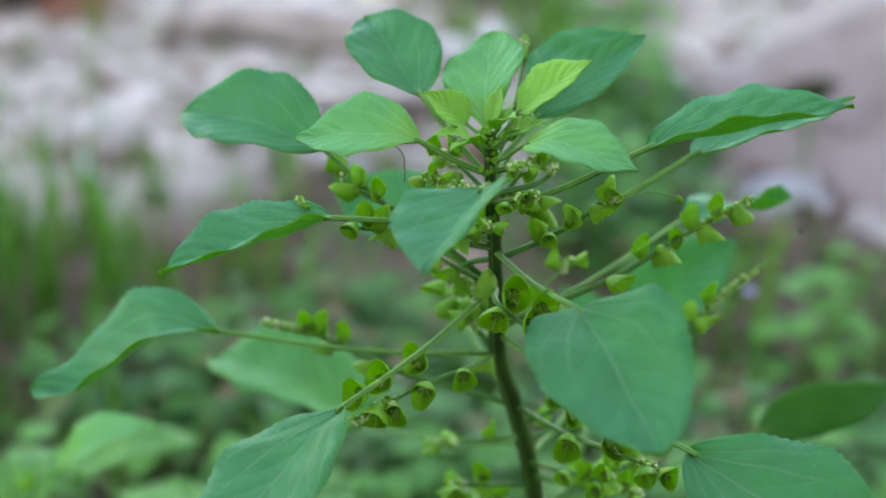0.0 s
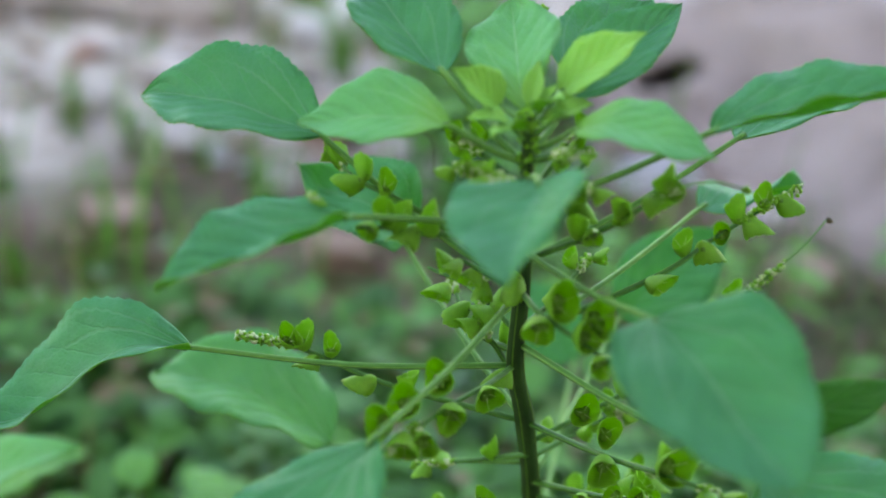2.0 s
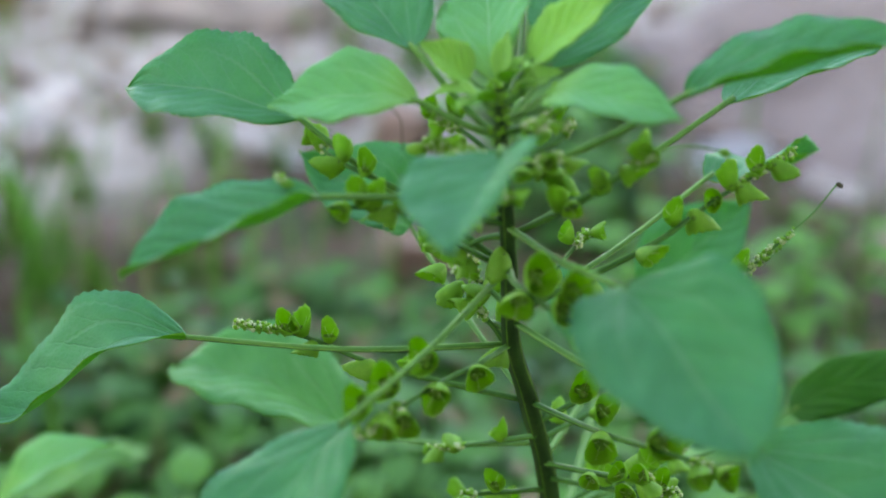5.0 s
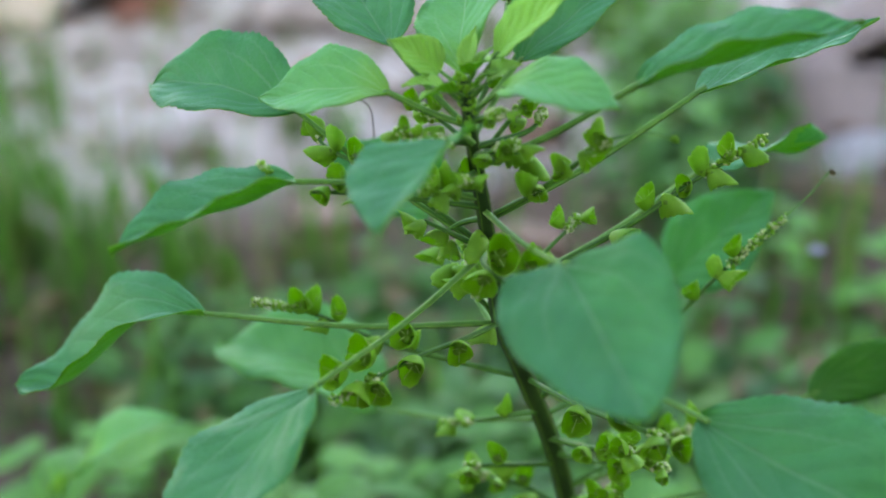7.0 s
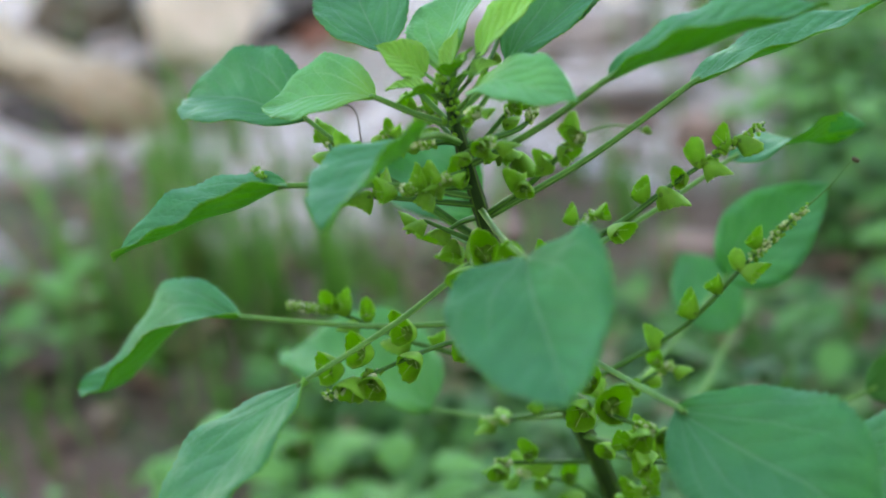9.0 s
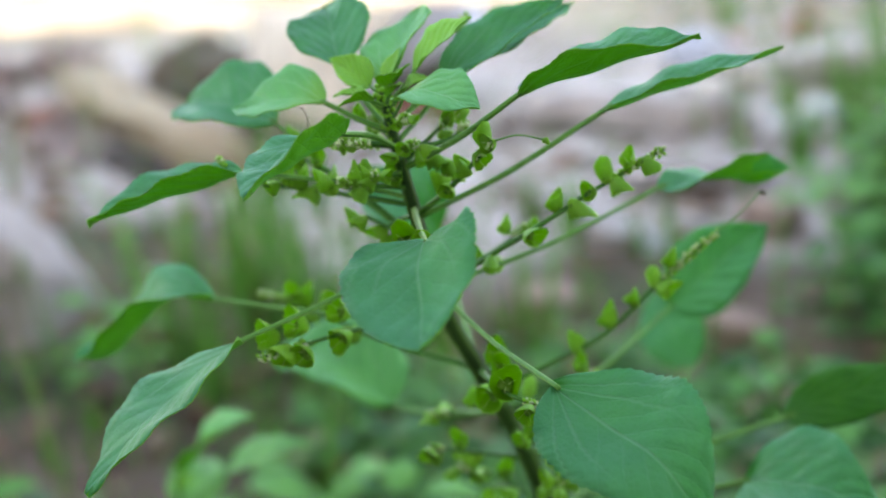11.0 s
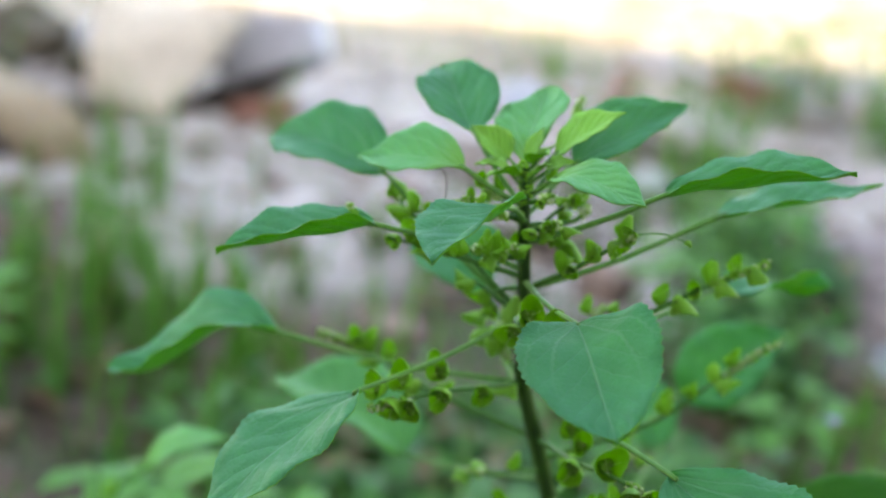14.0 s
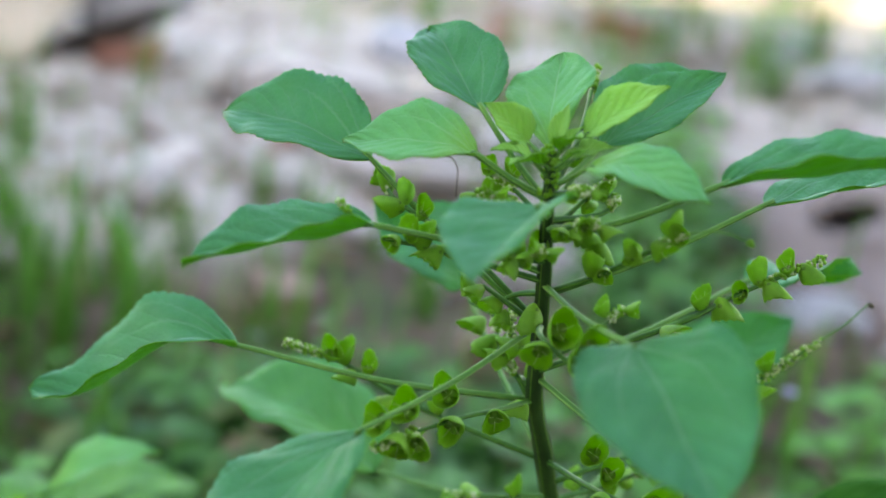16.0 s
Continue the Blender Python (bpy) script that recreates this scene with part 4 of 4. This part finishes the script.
# ---- rubble ----
def rock(name, size, seed, mat, flat=0.6, facets=0.35, dent=None, fine=4):
    """An irregular lump: a ball of even faces, cut by random planes, roughened."""
    r = random.Random(seed)
    b = bmesh.new()
    bmesh.ops.create_icosphere(b, subdivisions=fine, radius=1.0)
    planes = [(Vector((r.gauss(0, 1), r.gauss(0, 1), r.gauss(0, 1))).normalized(), r.uniform(0.55, 0.85)) for _ in range(9)]
    for v in b.verts:
        p = v.co.copy()
        for nrm, d in planes:
            over = p.dot(nrm) - d
            if over > 0:
                p -= nrm * over * (1 - facets * 0.3)
        n = noise.noise(p * 1.7 + Vector((seed, 0, 0))) * 0.12 + noise.noise(p * 5 + Vector((0, seed, 0))) * 0.05 + noise.noise(p * 13) * 0.02
        p *= 1 + n
        pit = Vector()
        if dent is not None:
            way, wide, deep = dent
            off = (v.co.normalized() - Vector(way).normalized()).length
            pit = Vector(deep) * math.exp(-((off / wide) ** 8))
        v.co = Vector((p.x * size[0], p.y * size[1], p.z * size[2] * flat)) + pit
    me = bpy.data.meshes.new(name)
    b.to_mesh(me)
    b.free()
    me.materials.append(mat)
    me.polygons.foreach_set("use_smooth", [True] * len(me.polygons))
    return me


def slab(name, x, y, z, seed, mat, rough=0.012, flare=0.0):
    """A broken slab with chipped edges."""
    b = bmesh.new()
    bmesh.ops.create_cube(b, size=1.0, matrix=Matrix.Diagonal((x, y, z, 1)))
    bmesh.ops.bevel(b, geom=b.edges[:], offset=min(x, y, z) * 0.09, segments=2, affect="EDGES")
    bmesh.ops.subdivide_edges(b, edges=b.edges[:], cuts=5, use_grid_fill=True)
    for v in b.verts:
        p = v.co
        d = Vector((noise.noise(p * 9 + Vector((seed, 0, 0))), noise.noise(p * 9 + Vector((0, seed, 0))), noise.noise(p * 9 + Vector((0, 0, seed)))))
        v.co = p + d * rough * 1.6 + d.yzx * 0.3 * rough + Vector((flare * p.z * max(0.0, p.x) / x, 0, 0))
    me = bpy.data.meshes.new(name)
    b.to_mesh(me)
    b.free()
    me.materials.append(mat)
    me.polygons.foreach_set("use_smooth", [True] * len(me.polygons))
    return me


def lay(name, me, m, label, category="stone", group="rubble past the grass"):
    ob = new(name, me)
    ob.matrix_basis = m
    return tagged(ob, label, category, group)


lay("boulder", rock("boulder", (0.37, 0.42, 0.22), 11, PINK_BOULDER, 0.85, dent=((-0.685, -0.445, 0.585), 0.092, (0.035, 0.17, -0.065)), fine=6), pose(0.38, 1.12, 0.0), "broad pinkish boulder with a dark hollow")
lay("boulder", rock("boulder", (0.28, 0.3, 0.16), 12, PINK_BOULDER, 0.7), pose(0.95, 1.5, 0.03, 0, 0, 60), "large smooth pinkish boulder")
lay("slab", slab("slab", 0.16, 0.06, 0.18, 3, CREAM_STONE, 0.012, 1.3), pose(-0.81, 1.39, 0.088, -16, 4, 24), "upright cream plastered slab")
lay("slab", slab("slab", 0.54, 0.07, 0.05, 4, BEIGE_STONE, 0.016), pose(-0.985, 1.25, 0.045, 8, 4, -35), "fallen cream plastered slab")
for n, (x, y, k) in enumerate([(-1.5, 1.74, 0.09), (-1.62, 1.66, 0.08), (-1.36, 1.62, 0.07), (-1.28, 1.46, 0.065), (-1.42, 1.4, 0.075), (-1.13, 1.22, 0.05), (-1.22, 1.3, 0.055), (-1.04, 1.12, 0.045), (-1.55, 1.52, 0.07)]):
    lay("stone", rock("stone", (k, k * 0.8, k * 0.8), 60 + n, MAUVE_STONE, 0.8), pose(x, y, k * 0.25, n * 13 % 30 - 15, n * 7 % 30 - 15, n * 40), "brownish mauve lump of weathered rubble")
block = slab("stone_block", 0.15, 0.12, 0.1, 5, LILAC_STONE, 0.006)
for v in block.vertices:
    # its top is broken off towards one end
    if v.co.z > 0:
        v.co.z *= 1.0 - 6.0 * max(-0.05, v.co.x)
lay("stone_block", block, pose(-0.695, 1.535, 0.107, -8, -18, 14), "lilac-grey cement block with a broken top")
lay("brick", slab("brick", 0.085, 0.11, 0.03, 6, RED_BRICK, 0.006), pose(-0.665, 1.455, 0.028, 3, -12, 20), "broken red brick in the rubble", "brick")
# the shaded gap below the block, filled with a near-black wedge
lay("stone", rock("stone", (0.15, 0.05, 0.026), 78, SHADE_DARK, 0.9), pose(-0.725, 1.465, 0.038, 0, -25, 24), "dark wedge added for the shade under the grey block")
lay("stone", rock("stone", (0.07, 0.06, 0.06), 77, GREY_STONE, 0.8), pose(-0.98, 1.6, 0.05, 0, 0, 40), "dark grey lump behind the slabs")
lay("brick", slab("brick", 0.055, 0.045, 0.035, 15, FADED_BRICK, 0.006), pose(-0.1, 0.97, 0.02, 10, 4, 70), "broken faded brick in the grass", "brick")
lay("brick", slab("brick", 0.045, 0.035, 0.03, 16, FADED_BRICK, 0.006), pose(-0.075, 0.7, 0.01, 6, 12, 20), "broken faded brick in the grass", "brick")
lay("brick", slab("brick", 0.06, 0.045, 0.03, 18, FADED_BRICK, 0.006), pose(-0.255, 0.77, 0.0, 6, 4, 30), "broken faded brick half sunk in the soil", "brick")
lay("brick", slab("brick", 0.06, 0.05, 0.03, 19, FADED_BRICK, 0.006), pose(0.285, 0.72, 0.002, 4, 9, 50), "broken faded brick in the grass", "brick")
lay("brick", slab("brick", 0.12, 0.07, 0.05, 20, RED_BRICK, 0.006), pose(-0.05, 2.3, 0.02, 4, 9, 15), "broken red brick by the sunlit yard", "brick")
lay("boulder", rock("boulder", (0.09, 0.08, 0.165), 13, LEFT_BOULDER, 0.9), pose(-0.705, 0.6, -0.01, 0, 0, 20), "pale grey-pink boulder at the edge of the grass")
# two near-black lumps in place of the shadows by boulder and slab
lay("stone", rock("stone", (0.07, 0.05, 0.03), 79, SHADE_DARK, 0.9), pose(-0.62, 0.5, 0.0, 0, 0, 20), "dark lump added for the shade beside the pale boulder")
lay("stone", rock("stone", (0.13, 0.06, 0.035), 80, SHADE_DARK, 0.9), pose(-0.95, 1.17, 0.004, 0, 0, -35), "dark lump added for the shade under the fallen slab")
lay("brick", slab("brick", 0.05, 0.04, 0.03, 17, RED_BRICK, 0.006), pose(-1.2, 1.28, 0.04, 14, 10, 20), "broken red brick in the rubble", "brick")
lay("slab", slab("slab", 0.26, 0.2, 0.035, 8, PINK_STONE), pose(-0.36, 1.42, 0.03, -7, 3, 8), "flat weathered pinkish cement slab")
lay("slab", slab("slab", 0.3, 0.2, 0.04, 9, PINK_STONE), pose(-0.05, 1.72, 0.032, -5, -3, -14), "flat weathered pinkish cement slab")
lay("slab", slab("slab", 0.16, 0.12, 0.02, 10, PINK_STONE), pose(-0.22, 1.12, 0.02, -8, 4, 35), "flat pinkish cement slab in the rubble")
for n, (x, y, k) in enumerate([(-1.2, 1.62, 0.05), (-1.1, 1.58, 0.06), (-1.02, 1.66, 0.055), (-0.97, 1.5, 0.045), (-1.22, 1.74, 0.06), (-1.08, 1.46, 0.04), (-1.14, 1.7, 0.05), (-0.85, 1.27, 0.025)]):
    lay("stone", rock("stone", (k, k * 0.8, k), 90 + n, MOSS_STONE, 0.9), pose(x, y, 0.015 + k * 0.4, n * 11 % 40 - 20, n * 17 % 40 - 20, n * 50), "dark mossy lump between the slabs")
for n, (x, y, k) in enumerate([(-0.104, 1.28, 0.034), (-0.15, 1.3, 0.022), (-0.44, 0.86, 0.016)]):
    lay("stone", rock("stone", (k, k * 0.8, k * 1.7), 30 + n, WHITE_STONE, 0.9), pose(x, y, ground_height(x, y) + k * 0.6, 0, 0, n * 40), "small whitewashed stone in the grass")

STONES = [rock("stone", (1, 1, 1), 40 + s, mat, 0.6) for s, mat in enumerate((PINK_STONE, PINK_STONE, GREY_STONE, PINK_STONE, CREAM_STONE, PINK_STONE, RED_BRICK))]
WORDS = ("pinkish weathered cement lump", "pinkish weathered cement lump", "grey cement lump", "pinkish weathered cement lump", "cream plaster lump", "pinkish weathered cement lump", "red brick lump")
for n in range(290):
    far = n % 5 == 0
    x, y = rng.uniform(-1.7, 1.4), rng.uniform(0.82, 2.35) if n % 3 else rng.uniform(0.76, 1.2)
    k = rng.uniform(0.012, 0.04) if n % 9 else rng.uniform(0.04, 0.07)
    if far:
        x, y, k = rng.uniform(-0.4, 1.0), rng.uniform(1.7, 2.6), rng.uniform(0.03, 0.09)
    if -1.25 < x < -0.5 and 1.0 < y < 1.75 or x < -0.55 and y < 1.1:
        k *= 0.35
    s = rng.choice((0, 1, 1, 2, 3, 3, 5, 5, 0, 4, 6))
    if s == 6:
        k *= 0.5
    ob = new("stone", STONES[s])
    ob.matrix_basis = Matrix.Translation((x, y, ground_height(x, y) + k * 0.1)) @ Euler((rng.uniform(-0.3, 0.3), rng.uniform(-0.3, 0.3), rng.uniform(0, 6))).to_matrix().to_4x4() @ Matrix.Diagonal((k, k * rng.uniform(0.6, 1.0), k * rng.uniform(0.6, 1.0), 1))
    tagged(ob, WORDS[s] + " among the rubble", "stone", "rubble past the grass")


# ---- grass and litter ----
def grass(count, seed):
    r = random.Random(seed)
    verts, faces = [], []
    made = 0
    while made < count:
        x, y = r.uniform(-1.9, 1.7), r.uniform(-0.9, 2.9)
        thick = noise.noise((x * 3.1, y * 3.1, 1.5)) * 0.5 + 0.5
        tuft = math.exp(-(((x + 0.46) / 0.2) ** 2) - ((y - 0.7) / 0.09) ** 2) + 1.6 * math.exp(-(((x - 0.15) / 0.45) ** 2) - ((y - 1.95) / 0.25) ** 2) * max(0.0, noise.noise((x * 7.0, y * 7.0, 4.0)))
        tuft += 0.5 * math.exp(-(((x - 0.06) / 0.06) ** 2) - ((y - 1.0) / 0.2) ** 2) + 0.4 * math.exp(-(((x + 0.3) / 0.22) ** 2) - ((y - 0.66) / 0.1) ** 2)
        if x < -0.66 and y > 0.5 and r.random() < 0.8 or x < -0.22 and 0.15 < y < 0.8 and r.random() < 0.25:
            continue
        if r.random() > thick * (0.9 if y < 0.62 else 0.35 if y < 0.75 else 0.09) + 0.1 * tuft:
            continue
        tall = r.uniform(0.02, 0.06)
        if 0.3 < y and r.random() < 0.2 + 0.5 * tuft:
            tall = r.uniform(0.07, 0.16) * (1 + 0.25 * min(tuft, 1.0))
        if y < 0.1:
            tall = r.uniform(0.015, 0.05)
        a, lean = r.uniform(0, 2 * math.pi), r.uniform(0.05, 0.55)
        way, side = Vector((math.cos(a), math.sin(a), 0)), Vector((-math.sin(a), math.cos(a), 0))
        root = Vector((x, y, ground_height(x, y) - 0.004))
        wide = r.uniform(0.0012, 0.0032) * (1 + 1.1 * min(tuft, 1.0))
        start = len(verts)
        for k in range(4):
            s = k / 4
            p = root + Vector((0, 0, tall * s)) + way * lean * tall * s * s
            w = wide * (1 - s * s)
            verts += [p - side * w, p + side * w]
        verts.append(root + Vector((0, 0, tall * (1 - 0.25 * lean))) + way * lean * tall)
        for k in range(3):
            q = start + 2 * k
            faces.append((q, q + 1, q + 3, q + 2))
        faces.append((start + 6, start + 7, start + 8))
        made += 1
    return mesh_of("grass", verts, faces, (GRASS,))


tagged(new("grass", grass(13000, 5)), "green uneven grass with a few dry blades", "grass", kind="stuff")


def tuft_mesh(seed, count, tall, spread):
    """A clump of long arching grass blades from one root, each folded along its middle."""
    r = random.Random(seed)
    verts, faces = [], []
    for _ in range(count):
        a, lean, high = r.uniform(0, 2 * math.pi), r.uniform(0.05, 0.5), tall * r.uniform(0.5, 1.0)
        way, side = Vector((math.cos(a), math.sin(a), 0)), Vector((-math.sin(a), math.cos(a), 0))
        root = way * spread * r.random() - Vector((0, 0, 0.006))
        wide, start = r.uniform(0.0016, 0.0032), len(verts)
        for k in range(6):
            q = k / 6
            p = root + Vector((0, 0, high * (q - 0.25 * lean * q * q))) + way * lean * high * q * q
            w = wide * (1 - q**2.2) * (0.6 + 0.8 * min(q * 3, 1.0))
            verts += [p - side * w, p - way * w * 0.35, p + side * w]
        verts.append(root + Vector((0, 0, high * (1 - 0.25 * lean))) + way * lean * high)
        for k in range(5):
            q = start + 3 * k
            faces += [(q, q + 1, q + 4, q + 3), (q + 1, q + 2, q + 5, q + 4)]
        faces += [(start + 15, start + 16, start + 18), (start + 16, start + 17, start + 18)]
    return mesh_of("grass_tuft", verts, faces, (GRASS,))


TUFTS = [tuft_mesh(60 + n, count, tall, 0.02) for n, (count, tall) in enumerate(((14, 0.17), (10, 0.2), (18, 0.14)))]
GRASS_TUFTS = [(-0.55, 0.8, 0.9), (-0.44, 0.72, 0.8), (-0.36, 0.82, 0.6), (-0.14, 0.78, 0.7), (-0.2, 0.88, 0.5), (-0.3, 0.64, 0.6), (-0.42, 0.63, 0.8), (-0.37, 0.58, 0.65), (-0.48, 0.68, 0.9), (-0.31, 0.54, 0.55), (-0.25, 0.66, 0.6), (-0.5, 0.57, 0.75), (-0.44, 0.52, 0.6), (-0.56, 0.7, 0.9), (-0.4, 0.76, 0.7), (-0.2, 0.6, 0.5), (-0.34, 0.7, 0.65)]
RUBBLE_TUFTS = [(-0.62, 0.9, 0.85), (-0.66, 1.0, 0.9), (-0.58, 0.98, 1.1), (-0.33, 0.95, 0.6), (-0.27, 0.9, 0.55), (-0.37, 2.05, 0.9), (-0.09, 1.73, 1.1), (-0.02, 1.7, 1.0), (0.03, 2.03, 1.2), (0.1, 2.1, 1.1), (0.2, 1.9, 1.0), (-0.04, 1.45, 0.9), (0.3, 2.3, 1.3), (-0.1, 1.15, 0.9), (-0.03, 1.1, 0.95), (0.0, 1.02, 0.8), (-0.06, 1.25, 1.1), (-0.15, 1.36, 0.8), (0.04, 1.2, 1.1), (-0.02, 1.35, 1.1)]
for n, (x, y, k) in enumerate(GRASS_TUFTS + RUBBLE_TUFTS):
    ob = new("grass_tuft", TUFTS[n % 3])
    ob.matrix_basis = Matrix.Translation((x, y, ground_height(x, y))) @ Matrix.Rotation(n * 2.1, 4, "Z") @ Matrix.Scale(k, 4)
    tagged(ob, "tall tuft of green grass with arching blades", "grass tuft", "tufts of tall grass")

# a small pale lilac bloom among the weeds
bloom = new("wild_flower")
bloom.location = (0.105, 0.36, ground_height(0.105, 0.36))
stalk_v, stalk_f = tube([(0, 0, -0.005), (0.004, -0.01, 0.08), (-0.008, -0.04, 0.168)], 0.0009, 0.0006, 10, 6)
new("stem", mesh_of("flower_stem", stalk_v, stalk_f, (PETIOLE,))).parent = bloom
PETAL = bract_material("lilac_petal", (0.3, 0.26, 0.45), (0.44, 0.4, 0.58), (0.4, 0.36, 0.52), 0.3)
petal_me = leaf_mesh("petal", PETAL, PETAL, length=0.0045, width=0.0034, fold=12, arch=0.1, teeth=4, across=2, seed=3, acute=0.0)
for n in range(5):
    petal = new("petal", petal_me)
    petal.parent = bloom
    petal.matrix_basis = Matrix.Translation((-0.008, -0.04, 0.168)) @ Matrix.Rotation(n * 2 * math.pi / 5, 4, "Z") @ Matrix.Rotation(-0.5, 4, "Y")
tagged(bloom, "small pale lilac flower on a thin stalk", "flower")


def bare(x, y, least):
    """Whether the soil stays bare of creeping herbs here: they grow in patches, fewer towards the rubble."""
    patch = math.exp(-(((x - 0.05) / 0.1) ** 2) - ((y - 1.0) / 0.28) ** 2)
    return noise.noise((x * 4.3 + 8, y * 4.3, 0.3)) * 0.5 + 0.5 < least + max(0.0, y - 0.55) * 1.2 * (1 - patch) - 0.3 * patch + (0.1 if x < -0.28 and y > 0.25 else 0.0)


def cover(count, seed):
    """Low creeping herbs: small oval leaves on short stalks, in patches."""
    r = random.Random(seed)
    verts, faces = [], []
    made = 0
    while made < count:
        x, y = r.uniform(-1.3, 1.2), r.uniform(0.0, 1.35)
        if bare(x, y, r.uniform(0.44, 0.66)):
            continue
        made += 1
        if abs(x) < 0.45 and 0.04 < y < 0.66 and r.random() < 0.55:
            continue
        a, k = r.uniform(0, 6.28), r.uniform(0.006, 0.017)
        high = r.uniform(0.008, 0.07) * (0.4 if y < 0.12 else 1.0)
        root = Vector((x, y, ground_height(x, y)))
        way = Vector((math.cos(a), math.sin(a), r.uniform(-0.5, 0.5))).normalized()
        side = Vector((-math.sin(a), math.cos(a), r.uniform(-0.3, 0.3))).normalized()
        c = root + Vector((0, 0, high))
        start = len(verts)
        lift = Vector((0, 0, k * 0.2))
        verts += [c - way * k, c - way * k * 0.3 - side * k * 0.6 + lift, c + way * k * 0.45 - side * k * 0.5 + lift, c + way * k, c + way * k * 0.45 + side * k * 0.5 + lift, c - way * k * 0.3 + side * k * 0.6 + lift, c]
        faces += [(start + j, start + (j + 1) % 6, start + 6) for j in range(6)]
        thin = side * 0.0007
        verts += [root - thin, root + thin, c - way * k + thin, c - way * k - thin]
        n = start + 7
        faces.append((n, n + 1, n + 2, n + 3))
    return mesh_of("creeping_herbs", verts, faces, (COVER,))


COVER = blade_material("herb_leaf", (0.01, 0.06, 0.012), (0.065, 0.23, 0.035), (0.12, 0.085, 0.04))
tagged(new("creeping_herbs", cover(8000, 15)), "low creeping herbs with small oval leaves", "ground cover", kind="stuff")


HERB_LEAF = blade_material("single_herb_leaf", (0.01, 0.06, 0.012), (0.065, 0.23, 0.035), (0.12, 0.085, 0.04), True)


def oval_leaf(k, wide, cup):
    """A small oval leaf, hollow along its middle and bent down at its tip."""
    verts, faces = [(0, 0, 0)], []
    for q in (0.15, 0.4, 0.7, 0.9):
        w = wide * k * math.sin(math.pi * q**0.8) ** 0.7
        x, z = 2 * k * q, -0.5 * k * q * q
        verts += [(x, -w, z + cup * w), (x, 0, z), (x, w, z + cup * w)]
    verts.append((2 * k, 0, -0.55 * k))
    faces += [(0, 2, 1), (0, 3, 2)]
    for n in (1, 4, 7):
        faces += [(n, n + 1, n + 4, n + 3), (n + 1, n + 2, n + 5, n + 4)]
    faces += [(10, 11, 13), (11, 12, 13)]
    return mesh_of("herb_leaf", verts, faces, (HERB_LEAF,))


OVALS = [oval_leaf(k, wide, cup) for k, wide, cup in ((0.007, 0.62, 0.3), (0.01, 0.58, 0.4), (0.012, 0.66, 0.25), (0.014, 0.6, 0.35), (0.0165, 0.55, 0.3))]


def creeping_herb(seed, leaves):
    r = random.Random(seed)
    root = new("creeping_herb")
    for i in range(leaves):
        a, reach, high = i * 2.4 + r.uniform(-0.5, 0.5), r.uniform(0.004, 0.04), r.uniform(0.01, 0.07)
        foot = Vector((math.cos(a), math.sin(a), 0)) * reach
        end = foot * 1.25 + Vector((0, 0, high))
        leaf = new("leaf", OVALS[r.randrange(5)])
        leaf.parent = root
        leaf.matrix_basis = Matrix.Translation(end) @ Euler((r.uniform(-0.35, 0.35), r.uniform(-0.4, 0.4), a + r.uniform(-1, 1))).to_matrix().to_4x4()
        v, f = tube([foot - Vector((0, 0, 0.01)), foot * 1.05 + Vector((0, 0, high * 0.5)), end], 0.0008, 0.0005, 4, 4)
        new("stalk", mesh_of("herb_stalk", v, f, (PETIOLE,))).parent = leaf
        leaf.children[0].matrix_parent_inverse = leaf.matrix_basis.inverted()
    return tagged(root, "low creeping herb with small oval green leaves", "herb", "creeping herbs on the soil")


# the herbs that can be told apart, close round the plant
HERBS = [creeping_herb(130 + n, 8 + n % 3) for n in range(5)]
r = random.Random(44)
grown_herbs = 0
while grown_herbs < 170:
    x, y = r.uniform(-0.45, 0.45), r.uniform(0.06, 0.66)
    if bare(x, y, r.uniform(0.44, 0.66)):
        continue
    m = Matrix.Translation((x, y, ground_height(x, y))) @ Matrix.Rotation(r.uniform(0, 6.28), 4, "Z")
    low = 0.6 if y < 0.12 else 1.0
    if grown_herbs < 5:
        HERBS[grown_herbs].matrix_basis = m
    else:
        copy_thing(HERBS[grown_herbs % 5], m @ Matrix.Diagonal((1, 1, low, 1)))
    grown_herbs += 1


def litter(count, seed):
    r = random.Random(seed)
    verts, faces = [], []
    for _ in range(count):
        x, y = r.uniform(-1.8, 1.6), r.uniform(-0.8, 1.6)
        k, a = r.uniform(0.008, 0.03), r.uniform(0, 6.28)
        way, side = Vector((math.cos(a), math.sin(a), r.uniform(-0.3, 0.3))), Vector((-math.sin(a), math.cos(a), r.uniform(-0.3, 0.3)))
        c = Vector((x, y, ground_height(x, y) + 0.006))
        start = len(verts)
        curl = Vector((0, 0, k * r.uniform(0.1, 0.5)))
        verts += [c - way * k, c - side * k * 0.4 + curl, c + way * k + curl * 0.5, c + side * k * 0.4 + curl, c]
        faces += [(start, start + 1, start + 4), (start + 1, start + 2, start + 4), (start + 2, start + 3, start + 4), (start + 3, start, start + 4)]
    return mesh_of("leaf_litter", verts, faces, (LITTER,), smooth=False)


tagged(new("leaf_litter", litter(3200, 9)), "curled dry brown leaves scattered on the soil", "leaf litter", kind="stuff")
